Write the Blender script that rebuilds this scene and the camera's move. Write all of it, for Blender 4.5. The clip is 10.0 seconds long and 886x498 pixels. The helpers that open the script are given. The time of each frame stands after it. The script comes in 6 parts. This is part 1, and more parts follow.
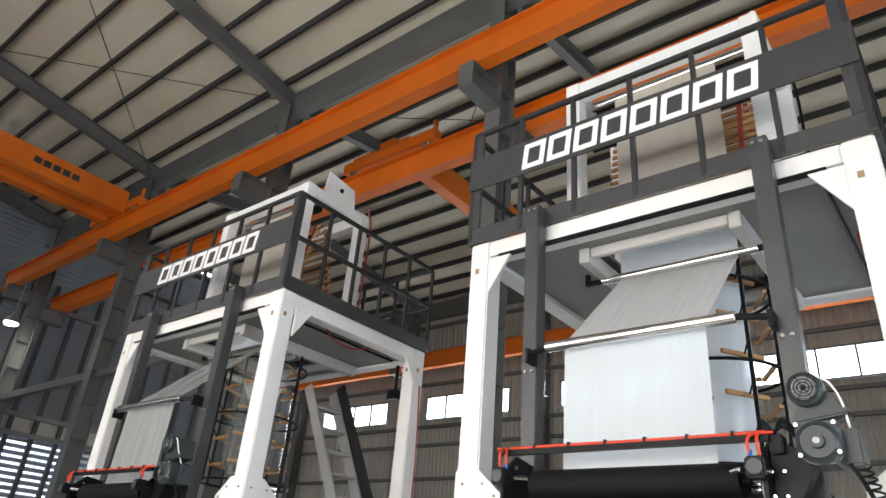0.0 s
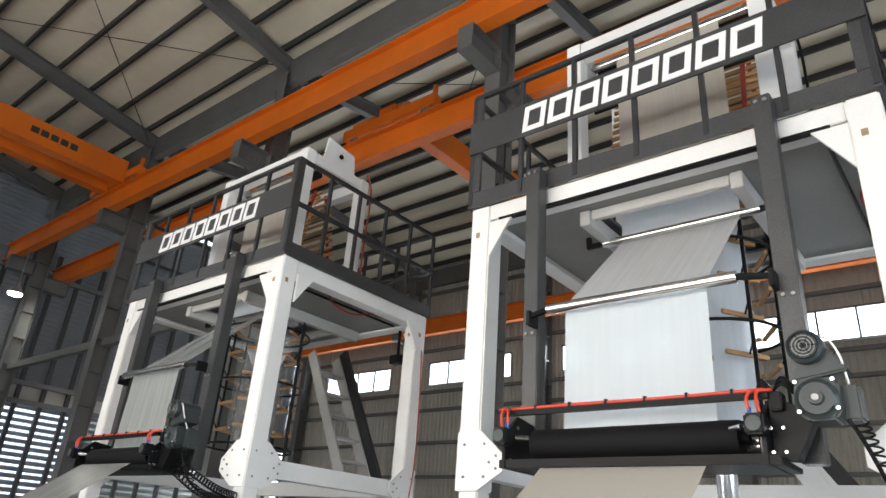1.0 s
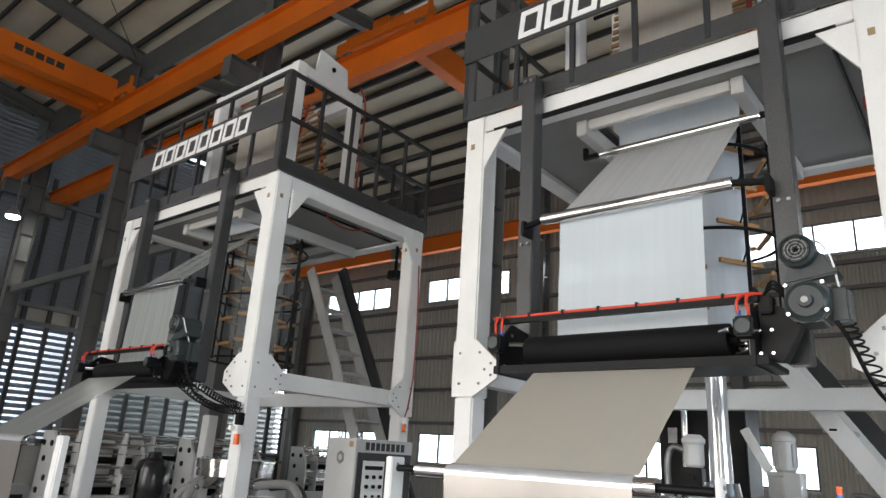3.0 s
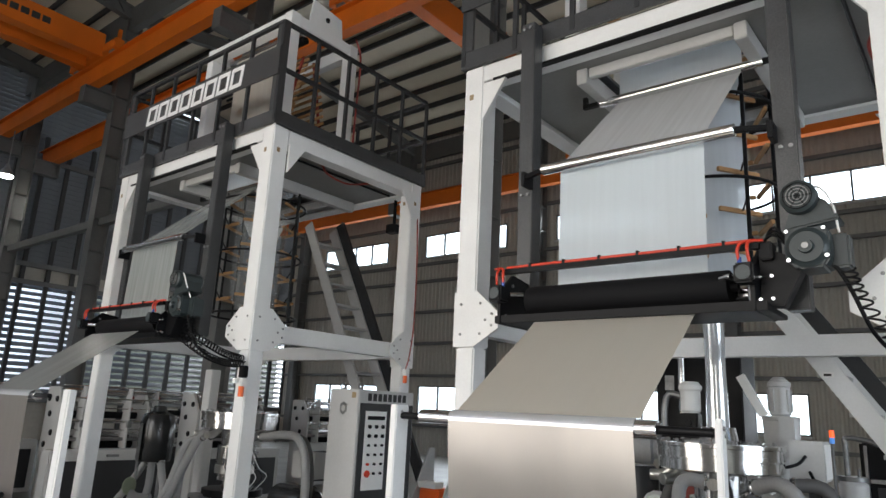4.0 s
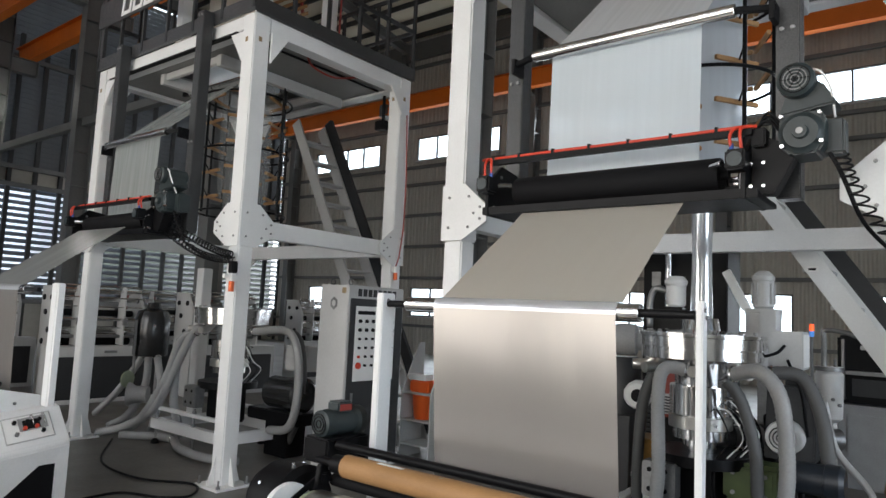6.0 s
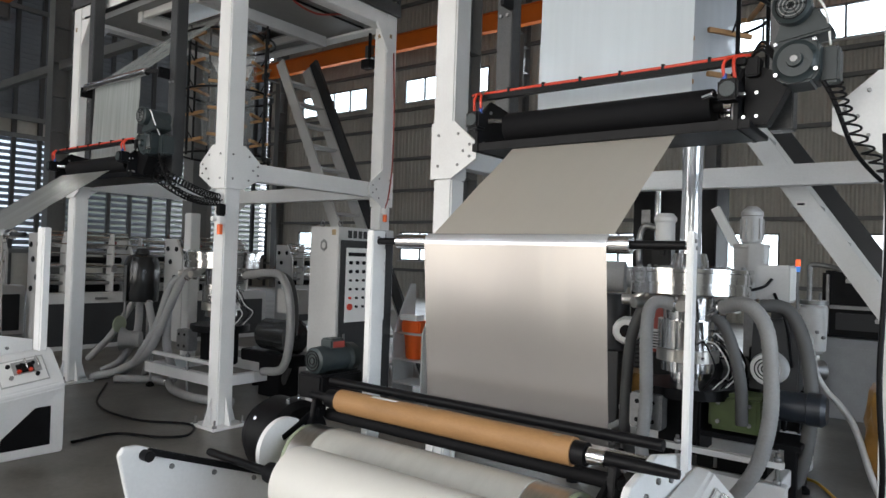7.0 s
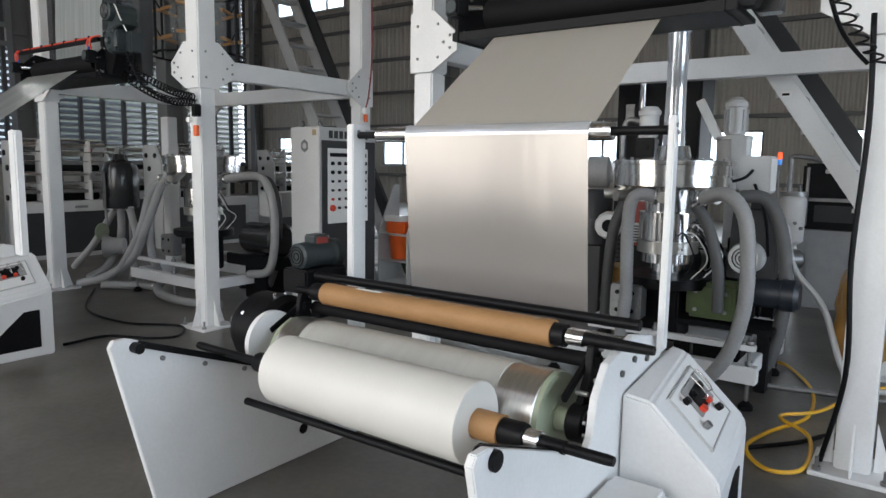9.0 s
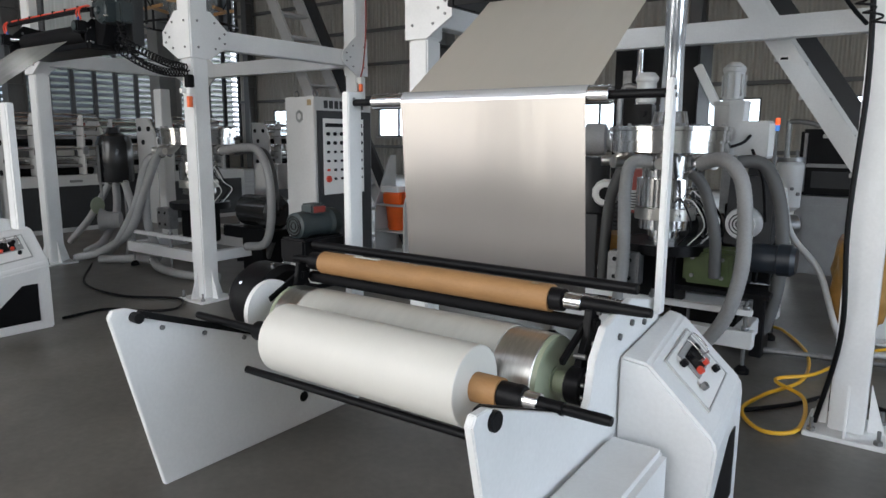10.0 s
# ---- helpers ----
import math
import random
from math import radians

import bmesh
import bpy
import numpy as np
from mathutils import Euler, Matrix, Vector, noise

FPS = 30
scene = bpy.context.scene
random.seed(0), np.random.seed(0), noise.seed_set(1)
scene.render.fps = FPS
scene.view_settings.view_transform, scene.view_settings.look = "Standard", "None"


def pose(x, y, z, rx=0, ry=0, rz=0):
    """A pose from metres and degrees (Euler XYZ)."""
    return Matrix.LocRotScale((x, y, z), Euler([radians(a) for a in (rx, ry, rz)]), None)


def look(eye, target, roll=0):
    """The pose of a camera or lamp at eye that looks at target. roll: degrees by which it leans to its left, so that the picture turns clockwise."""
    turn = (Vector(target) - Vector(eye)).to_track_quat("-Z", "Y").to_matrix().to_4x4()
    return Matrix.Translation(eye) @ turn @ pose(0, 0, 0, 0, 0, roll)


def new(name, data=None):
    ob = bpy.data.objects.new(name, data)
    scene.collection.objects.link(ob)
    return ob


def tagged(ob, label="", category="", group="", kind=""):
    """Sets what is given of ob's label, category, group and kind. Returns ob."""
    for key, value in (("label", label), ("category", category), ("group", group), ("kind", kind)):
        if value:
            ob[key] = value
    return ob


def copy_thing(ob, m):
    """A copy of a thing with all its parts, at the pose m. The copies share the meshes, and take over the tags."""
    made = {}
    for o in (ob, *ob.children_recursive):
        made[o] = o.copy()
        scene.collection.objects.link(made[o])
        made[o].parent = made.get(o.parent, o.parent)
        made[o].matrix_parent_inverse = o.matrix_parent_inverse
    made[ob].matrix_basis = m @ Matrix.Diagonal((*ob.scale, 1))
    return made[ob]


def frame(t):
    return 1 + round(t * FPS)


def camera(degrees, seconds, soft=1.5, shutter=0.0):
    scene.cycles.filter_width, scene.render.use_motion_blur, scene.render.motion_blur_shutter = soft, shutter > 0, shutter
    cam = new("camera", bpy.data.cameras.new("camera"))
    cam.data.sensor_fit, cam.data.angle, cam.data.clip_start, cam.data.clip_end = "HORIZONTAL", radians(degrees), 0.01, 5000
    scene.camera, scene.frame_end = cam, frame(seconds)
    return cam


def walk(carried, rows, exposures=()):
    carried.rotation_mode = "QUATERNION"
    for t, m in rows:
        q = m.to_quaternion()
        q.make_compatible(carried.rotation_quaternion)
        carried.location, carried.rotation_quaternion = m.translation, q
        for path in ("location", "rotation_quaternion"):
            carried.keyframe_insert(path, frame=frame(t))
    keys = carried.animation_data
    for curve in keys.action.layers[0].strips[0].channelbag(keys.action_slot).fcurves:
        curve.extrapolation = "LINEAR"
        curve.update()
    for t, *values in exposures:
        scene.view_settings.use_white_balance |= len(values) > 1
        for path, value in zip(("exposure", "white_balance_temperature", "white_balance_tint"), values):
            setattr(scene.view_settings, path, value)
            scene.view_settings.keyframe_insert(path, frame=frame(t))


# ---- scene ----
cam = camera(66.7, 10.0)
PATH = [
    (0, (0.24, 0.233, 1.962), (-0.922, 1.589, 2.863), 5.0),
    (0.5, (0.236, 0.242, 1.952), (-0.939, 1.615, 2.808), 4.8),
    (1, (0.232, 0.256, 1.94), (-0.954, 1.646, 2.754), 4.4),
    (1.5, (0.236, 0.274, 1.928), (-0.96, 1.682, 2.694), 4.1),
    (2, (0.227, 0.292, 1.909), (-0.978, 1.719, 2.624), 4.0),
    (2.5, (0.238, 0.32, 1.898), (-0.979, 1.765, 2.554), 3.9),
    (4, (0.207, 0.305, 1.864), (-1.027, 1.809, 2.33), 2.8),
    (4.5, (0.198, 0.33, 1.835), (-1.041, 1.847, 2.24), 2.7),
    (5, (0.196, 0.335, 1.823), (-1.044, 1.867, 2.159), 2.8),
    (5.5, (0.189, 0.351, 1.805), (-1.05, 1.899, 2.068), 2.8),
    (5.7, (0.192, 0.368, 1.798), (-1.046, 1.921, 2.032), 2.9),
    (6.8, (0.197, 0.424, 1.738), (-1.032, 2.001, 1.802), 1.8),
    (7, (0.178, 0.409, 1.735), (-1.034, 1.999, 1.764), 1.9),
    (7.5, (0.183, 0.415, 1.714), (-1.016, 2.015, 1.66), 1.7),
    (8, (0.187, 0.423, 1.692), (-0.999, 2.029, 1.561), 1.6),
    (8.5, (0.19, 0.426, 1.68), (-0.982, 2.034, 1.48), 1.2),
    (9, (0.191, 0.422, 1.666), (-0.972, 2.031, 1.417), 0.9),
    (9.5, (0.193, 0.422, 1.649), (-0.962, 2.029, 1.358), 0.5),
    (10, (0.191, 0.419, 1.64), (-0.957, 2.023, 1.31), 0.3),
]
walk(cam, [(t, look(eye, target, roll)) for t, eye, target, roll in PATH],
     exposures=[(0, 0.74, 6350, 10), (2.5, 0.38, 6330, 10), (4.5, 0.05, 6280, 10), (7.5, 0.09, 6180, 10), (10, 0.06, 6050, 10)])

# ---- world, sun, large lights, exposure ----
world = bpy.data.worlds.new("sky")
scene.world = world
world.use_nodes = True
wn = world.node_tree
sky = wn.nodes.new("ShaderNodeTexSky")
sky.sky_type, sky.sun_disc = "NISHITA", False
sky.sun_elevation, sky.sun_rotation = radians(42), radians(200)
wn.links.new(sky.outputs[0], wn.nodes["Background"].inputs[0])
wn.nodes["Background"].inputs[1].default_value = 0.15
sun_data = bpy.data.lights.new("sun", "SUN")
sun_data.energy, sun_data.angle, sun_data.color = 1.0, radians(10), (1.0, 0.95, 0.88)
sun = new("sun", sun_data)
sun.matrix_world = look((0, 0, 40), (-12, 26, 0))


def daylight(name, place, target, sx, sy, watts, tint=(0.93, 0.97, 1.0)):
    """Sky light that enters through an opening; one call is an added roof fill."""
    d = bpy.data.lights.new(name, "AREA")
    d.shape, d.size, d.size_y, d.energy, d.color = "RECTANGLE", sx, sy, watts, tint
    ob = new(name, d)
    ob.matrix_world = look(place, target)
    return ob


daylight("window_band_daylight", (-4.4, -4.85, 3.1), (-4.4, 5, 3.1), 13.4, 4.4, 760, (1.0, 0.92, 0.82))
daylight("side_gate_daylight", (8.85, 2.0, 2.3), (0, 2.0, 2.1), 8.0, 4.2, 560, (0.86, 0.93, 1.0))
daylight("high_window_daylight", (-10.0, 22.9, 9.15), (-10.0, 5, 12.0), 34, 1.0, 320)
# Added fill on the unseen near wall, to brighten the roof.
daylight("roof_fill_light", (-10.0, -4.85, 9.15), (-10.0, 5, 12.5), 34, 1.0, 380)
daylight("low_window_daylight", (-10.0, 22.9, 2.2), (-10.0, 5, 2.2), 34, 1.2, 460)

# ---- materials ----


def material(name, base, rough=0.5, metal=0.0, grain=0.0, grain_scale=40.0, stain=0.0, stain_scale=1.2, bump=0.0, bump_scale=120.0, spec=0.5, stretch=(1, 1, 1), coat=0.0):
    """Principled material whose colour varies at two scales, with fine relief."""
    m = bpy.data.materials.new(name)
    m.use_nodes = True
    nt = m.node_tree
    b = nt.nodes["Principled BSDF"]
    b.inputs["Base Color"].default_value = (*base, 1)
    b.inputs["Roughness"].default_value = rough
    b.inputs["Metallic"].default_value = metal
    b.inputs["Specular IOR Level"].default_value = spec
    b.inputs["Coat Weight"].default_value = coat
    tc = nt.nodes.new("ShaderNodeTexCoord")
    mp = nt.nodes.new("ShaderNodeMapping")
    mp.inputs["Scale"].default_value = stretch
    nt.links.new(tc.outputs["Object"], mp.inputs[0])

    def noisy(scale, detail):
        n = nt.nodes.new("ShaderNodeTexNoise")
        n.inputs["Scale"].default_value, n.inputs["Detail"].default_value = scale, detail
        nt.links.new(mp.outputs[0], n.inputs["Vector"])
        return n.outputs["Fac"]

    value = None
    for amount, scale, detail in ((grain, grain_scale, 4), (stain, stain_scale, 5)):
        if amount:
            r = nt.nodes.new("ShaderNodeMapRange")
            r.inputs["From Min"].default_value, r.inputs["From Max"].default_value = 0.3, 0.7
            r.inputs["To Min"].default_value, r.inputs["To Max"].default_value = 1 - amount, 1 + amount * 0.6
            nt.links.new(noisy(scale, detail), r.inputs["Value"])
            if value is None:
                value = r.outputs[0]
            else:
                mul = nt.nodes.new("ShaderNodeMath")
                mul.operation = "MULTIPLY"
                nt.links.new(value, mul.inputs[0]), nt.links.new(r.outputs[0], mul.inputs[1])
                value = mul.outputs[0]
    if value is not None:
        v = nt.nodes.new("ShaderNodeVectorMath")
        v.operation = "SCALE"
        v.inputs[0].default_value = base
        nt.links.new(value, v.inputs["Scale"])
        nt.links.new(v.outputs[0], b.inputs["Base Color"])
        rr = nt.nodes.new("ShaderNodeMath")
        rr.operation = "MULTIPLY_ADD"
        rr.inputs[1].default_value, rr.inputs[2].default_value = -0.25 * rough, rough * 1.25
        nt.links.new(value, rr.inputs[0]), nt.links.new(rr.outputs[0], b.inputs["Roughness"])
    if bump:
        bp = nt.nodes.new("ShaderNodeBump")
        bp.inputs["Strength"].default_value, bp.inputs["Distance"].default_value = bump, 0.004
        nt.links.new(noisy(bump_scale, 3), bp.inputs["Height"])
        nt.links.new(bp.outputs[0], b.inputs["Normal"])
    return m


def film_material(name, base, clear, rough, through_light, relief=0.25, sheen=0.0, streak=14):
    """Blown plastic film: partly clear, milky, with a soft gloss and faint lengthwise streaks."""
    m = bpy.data.materials.new(name)
    m.use_nodes = True
    nt = m.node_tree
    b = nt.nodes["Principled BSDF"]
    b.inputs["Base Color"].default_value = (*base, 1)
    b.inputs["Roughness"].default_value = rough
    b.inputs["Specular IOR Level"].default_value = 0.7
    b.inputs["Metallic"].default_value = sheen
    tl = nt.nodes.new("ShaderNodeBsdfTranslucent")
    tl.inputs[0].default_value = (*base, 1)
    tr = nt.nodes.new("ShaderNodeBsdfTransparent")
    tc = nt.nodes.new("ShaderNodeTexCoord")
    mp = nt.nodes.new("ShaderNodeMapping")
    mp.inputs["Scale"].default_value = (streak, 0.5, 0.5)
    no = nt.nodes.new("ShaderNodeTexNoise")
    no.inputs["Scale"].default_value, no.inputs["Detail"].default_value = 2.2, 4
    nt.links.new(tc.outputs["Object"], mp.inputs[0]), nt.links.new(mp.outputs[0], no.inputs["Vector"])
    bp = nt.nodes.new("ShaderNodeBump")
    bp.inputs["Strength"].default_value, bp.inputs["Distance"].default_value = relief, 0.004
    nt.links.new(no.outputs["Fac"], bp.inputs["Height"]), nt.links.new(bp.outputs[0], b.inputs["Normal"])
    m1, m2 = nt.nodes.new("ShaderNodeMixShader"), nt.nodes.new("ShaderNodeMixShader")
    m1.inputs[0].default_value = through_light
    mr = nt.nodes.new("ShaderNodeMapRange")
    mr.inputs["From Min"].default_value, mr.inputs["From Max"].default_value = 0.3, 0.7
    mr.inputs["To Min"].default_value, mr.inputs["To Max"].default_value = clear * 0.9, clear * 1.1
    nt.links.new(no.outputs["Fac"], mr.inputs["Value"]), nt.links.new(mr.outputs[0], m2.inputs[0])
    nt.links.new(b.outputs[0], m1.inputs[1]), nt.links.new(tl.outputs[0], m1.inputs[2])
    nt.links.new(m1.outputs[0], m2.inputs[1]), nt.links.new(tr.outputs[0], m2.inputs[2])
    nt.links.new(m2.outputs[0], nt.nodes["Material Output"].inputs[0])
    return m


def glowing(name, colour, strength):
    m = bpy.data.materials.new(name)
    m.use_nodes = True
    b = m.node_tree.nodes["Principled BSDF"]
    b.inputs["Base Color"].default_value = (*colour, 1)
    b.inputs["Emission Color"].default_value = (*colour, 1)
    b.inputs["Emission Strength"].default_value = strength
    return m


WHITE = material("white_paint", (0.78, 0.785, 0.78), 0.38, grain=0.03, grain_scale=60, stain=0.06, stain_scale=2.5, bump=0.06, bump_scale=300)
GREY = material("charcoal_paint", (0.03, 0.031, 0.033), 0.4, spec=0.35, grain=0.12, grain_scale=150, stain=0.1, stain_scale=3, bump=0.35, bump_scale=220)
HAMMER = material("hammered_grey_paint", (0.045, 0.046, 0.047), 0.3, spec=0.55, grain=0.35, grain_scale=95, stain=0.16, stain_scale=4, bump=0.6, bump_scale=130)
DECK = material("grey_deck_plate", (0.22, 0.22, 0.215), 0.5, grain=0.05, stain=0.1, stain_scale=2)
LIGHT_GREY = material("light_grey_paint", (0.5, 0.5, 0.49), 0.45, grain=0.04, stain=0.08, stain_scale=2)
GREEN_GREY = material("motor_paint", (0.03, 0.04, 0.042), 0.4, spec=0.4, grain=0.1, grain_scale=90, stain=0.15, stain_scale=6, bump=0.1)
BLACK = material("black_steel", (0.007, 0.007, 0.008), 0.42, spec=0.14, grain=0.2, grain_scale=100, stain=0.2, stain_scale=5, bump=0.1)
RUBBER = material("black_rubber", (0.007, 0.007, 0.008), 0.7, spec=0.15, grain=0.15, grain_scale=200, bump=0.1, bump_scale=400)
STEEL = material("polished_steel", (0.72, 0.72, 0.72), 0.16, metal=1.0, grain=0.06, grain_scale=60, stain=0.08, stain_scale=8, stretch=(1, 1, 1))
BRUSHED = material("brushed_steel", (0.62, 0.61, 0.58), 0.3, metal=1.0, grain=0.12, grain_scale=30, stain=0.1, stain_scale=4, stretch=(12, 1, 1))
GALV = material("dull_metal", (0.3, 0.3, 0.3), 0.45, metal=0.9, grain=0.12, grain_scale=50, stain=0.2, stain_scale=6)
ORANGE = material("orange_crane_paint", (0.7, 0.155, 0.006), 0.5, grain=0.05, stain=0.14, stain_scale=0.8)
ORANGE_PLASTIC = material("orange_plastic", (0.8, 0.13, 0.02), 0.45, stain=0.06, stain_scale=8)
RED = material("red_hose", (0.62, 0.05, 0.02), 0.4, stain=0.08, stain_scale=12)
BLUE = material("blue_plastic", (0.03, 0.08, 0.35), 0.4, stain=0.08, stain_scale=12)
RUST = material("dark_red_paint", (0.25, 0.03, 0.02), 0.5, stain=0.15, stain_scale=6)
CARD = material("paper_core", (0.35, 0.19, 0.075), 0.62, grain=0.06, grain_scale=80, stain=0.16, stain_scale=7, bump=0.08, stretch=(0.6, 2, 2))
WOOD = material("pale_wood", (0.4, 0.22, 0.09), 0.6, grain=0.15, grain_scale=50, stain=0.12, stain_scale=5, stretch=(1, 1, 6))
ROLL = material("white_film_roll", (0.68, 0.67, 0.62), 0.52, metal=0.0, grain=0.01, grain_scale=40, stain=0.03, stain_scale=1.5, stretch=(3, 1, 1), spec=0.6)
ROLL_DIM = material("grey_film_roll", (0.5, 0.5, 0.46), 0.3, grain=0.03, grain_scale=40, stain=0.06, stain_scale=3, stretch=(8, 1, 1), spec=0.6)
OLIVE = material("olive_end_plate", (0.33, 0.37, 0.26), 0.35, stain=0.08, stain_scale=6)
GREEN = material("olive_green_gearbox", (0.07, 0.1, 0.03), 0.45, stain=0.2, stain_scale=8)
NAVY = material("navy_motor_paint", (0.014, 0.019, 0.027), 0.4, stain=0.15, stain_scale=8)
HOSE = material("grey_hose", (0.33, 0.33, 0.325), 0.5, grain=0.06, grain_scale=60, stain=0.1, stain_scale=5)
DARK_HOSE = material("dark_grey_hose", (0.09, 0.09, 0.09), 0.55, stain=0.12, stain_scale=5)
YELLOW = material("yellow_hose", (0.75, 0.42, 0.02), 0.4, stain=0.06, stain_scale=9)
GOLD = material("golden_plastic_wrap", (0.42, 0.23, 0.06), 0.35, stain=0.25, stain_scale=9, bump=0.4, bump_scale=30)
PAPER = material("white_label", (0.82, 0.82, 0.8), 0.5, stain=0.02, stain_scale=9)
LETTER = material("white_lettering", (0.86, 0.86, 0.86), 0.4, stain=0.02, stain_scale=9)
TAN = material("tan_label", (0.3, 0.22, 0.12), 0.5, stain=0.1, stain_scale=30)
CONCRETE = material("grey_floor", (0.135, 0.127, 0.112), 0.36, grain=0.12, grain_scale=22, stain=0.34, stain_scale=1.4, bump=0.05, bump_scale=60)
SHEET = material("beige_sheet", (0.42, 0.4, 0.35), 0.5, grain=0.05, grain_scale=8, stain=0.1, stain_scale=0.35)
ROOF = material("roof_sheet", (0.69, 0.635, 0.5), 0.55, grain=0.03, grain_scale=3, stain=0.06, stain_scale=0.25)
IRON = material("dark_structural_steel", (0.14, 0.142, 0.138), 0.5, grain=0.08, grain_scale=20, stain=0.15, stain_scale=0.8)
DIM_GREEN = material("dim_green_backdrop", (0.1, 0.115, 0.09), 0.7, grain=0.2, grain_scale=3, stain=0.3, stain_scale=0.4)
GLOSS = material("glossy_black_paint", (0.02, 0.021, 0.022), 0.2, spec=0.6, grain=0.08, grain_scale=60, stain=0.2, stain_scale=5)
SLAT = material("glossy_louvre_slat", (0.16, 0.165, 0.17), 0.22, spec=0.7, grain=0.06, grain_scale=10, stain=0.2, stain_scale=0.9)
DIM_IRON = material("dark_purlin_steel", (0.035, 0.035, 0.035), 0.55, stain=0.15, stain_scale=0.8)
BULB = glowing("lamp_glow", (1.0, 0.95, 0.85), 90)
BEACON = glowing("beacon_lens", (1.0, 0.12, 0.03), 1.2)
BEACON_B = glowing("beacon_lens_blue", (0.1, 0.3, 0.8), 0.5)
FILM = film_material("milky_film", (0.92, 0.97, 1.0), 0.14, 0.5, 0.62, 0.05)
# Same milky film; the dark deck underside is toned into its colour.
FILM_MILKY_SHADE = film_material("shaded_milky_film", (0.8, 0.81, 0.82), 0.36, 0.4, 0.45, 0.05)
LAP = film_material("film_lap", (0.95, 0.95, 0.95), 0.6, 0.25, 0.15, 0.0)
# One film: the brighter slope and darker drop hold their light in the colour.
FILM_SHADED = film_material("shaded_taut_film", (0.355, 0.335, 0.315), 0.05, 0.19, 0.1, 0.7, 0.45, 5)
FILM_LIT = film_material("lit_sloping_film", (0.7, 0.665, 0.6), 0.06, 0.32, 0.4, 0.06, 0.15)
NECK = film_material("shiny_film_neck", (0.88, 0.9, 0.92), 0.1, 0.12, 0.15, 0.1, 0.6)
FILM_CLEAR = film_material("clear_film", (0.66, 0.62, 0.54), 0.3, 0.45, 0.3, 0.0)
FILM_THIN = film_material("thin_clear_film", (0.6, 0.63, 0.62), 0.55, 0.25, 0.4, 0.08)
# Darker copy for the twin's sloping web, its shade held in the colour.
FILM_THIN_SHADE = film_material("shaded_clear_film", (0.33, 0.34, 0.33), 0.22, 0.25, 0.3, 0.06)
BUBBLE_THIN = film_material("thin_clear_bubble", (0.7, 0.72, 0.7), 0.86, 0.15, 0.4, 0.08)
BUBBLE = film_material("film_bubble", (0.8, 0.85, 0.9), 0.25, 0.25, 0.5)
glass = bpy.data.materials.new("window_glass")
glass.use_nodes = True
gn = glass.node_tree
gt, gg, gm = gn.nodes.new("ShaderNodeBsdfTransparent"), gn.nodes.new("ShaderNodeBsdfGlossy"), gn.nodes.new("ShaderNodeMixShader")
gt.inputs[0].default_value = (0.9, 0.94, 0.96, 1)
gg.inputs["Roughness"].default_value, gm.inputs[0].default_value = 0.05, 0.06
gn.links.new(gt.outputs[0], gm.inputs[1]), gn.links.new(gg.outputs[0], gm.inputs[2]), gn.links.new(gm.outputs[0], gn.nodes["Material Output"].inputs[0])
GLASS = glass
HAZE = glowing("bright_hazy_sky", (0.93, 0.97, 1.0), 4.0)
# Same sky glow, weakened so that the louvre wall stays dark.
HAZE_DIMMED = glowing("dimmed_sky_glow", (0.85, 0.93, 1.0), 0.62)

# ---- mesh helpers ----


def part(name, bm, mat, parent=None, label=""):
    me = bpy.data.meshes.new(name)
    bm.to_mesh(me)
    bm.free()
    for m in mat if isinstance(mat, (list, tuple)) else (mat,):
        me.materials.append(m)
    ob = new(name, me)
    if parent is not None:
        ob.parent = parent
    return tagged(ob, label=label)


def thing(name, label, category, at=(0, 0, 0), turn=0, group="", kind=""):
    ob = new(name)
    ob.empty_display_size = 0.1
    ob.matrix_basis = pose(*at, 0, 0, turn)
    return tagged(ob, label, category, group, kind)


def add_box(bm, a, b, bevel=0.0, mat=0):
    lo = [min(p, q) for p, q in zip(a, b)]
    hi = [max(p, q) for p, q in zip(a, b)]
    vs = [bm.verts.new((x, y, z)) for x in (lo[0], hi[0]) for y in (lo[1], hi[1]) for z in (lo[2], hi[2])]
    fs = [bm.faces.new([vs[i] for i in q]) for q in ((0, 1, 3, 2), (4, 6, 7, 5), (0, 4, 5, 1), (2, 3, 7, 6), (0, 2, 6, 4), (1, 5, 7, 3))]
    for f in fs:
        f.material_index = mat
    if bevel:
        bmesh.ops.bevel(bm, geom=list({e for f in fs for e in f.edges}), offset=bevel, segments=2, affect="EDGES")
    return fs


def box(a, b, bevel=0.004):
    bm = bmesh.new()
    add_box(bm, a, b, bevel)
    return bm


def sweep(bm, pts, r, seg=12, closed_ends=True, mat=0):
    """A round section carried along points; r is a radius or one radius a point."""
    pts = [Vector(p) for p in pts]
    rs = r if isinstance(r, (list, tuple)) else [r] * len(pts)
    rings = []
    n = None
    for i, p in enumerate(pts):
        d = (pts[min(i + 1, len(pts) - 1)] - pts[max(i - 1, 0)])
        d = d.normalized() if d.length > 1e-9 else Vector((1, 0, 0))
        n = d.orthogonal().normalized() if n is None else (n - d * n.dot(d)).normalized()
        s = d.cross(n)
        rings.append([bm.verts.new(p + (n * math.cos(k * math.tau / seg) + s * math.sin(k * math.tau / seg)) * rs[i]) for k in range(seg)])
    for a, b in zip(rings, rings[1:]):
        for k in range(seg):
            f = bm.faces.new((a[k], a[(k + 1) % seg], b[(k + 1) % seg], b[k]))
            f.smooth, f.material_index = True, mat
    if closed_ends:
        for ring, flip in ((rings[0], True), (rings[-1], False)):
            f = bm.faces.new(list(reversed(ring)) if flip else ring)
            f.material_index = mat
    return bm


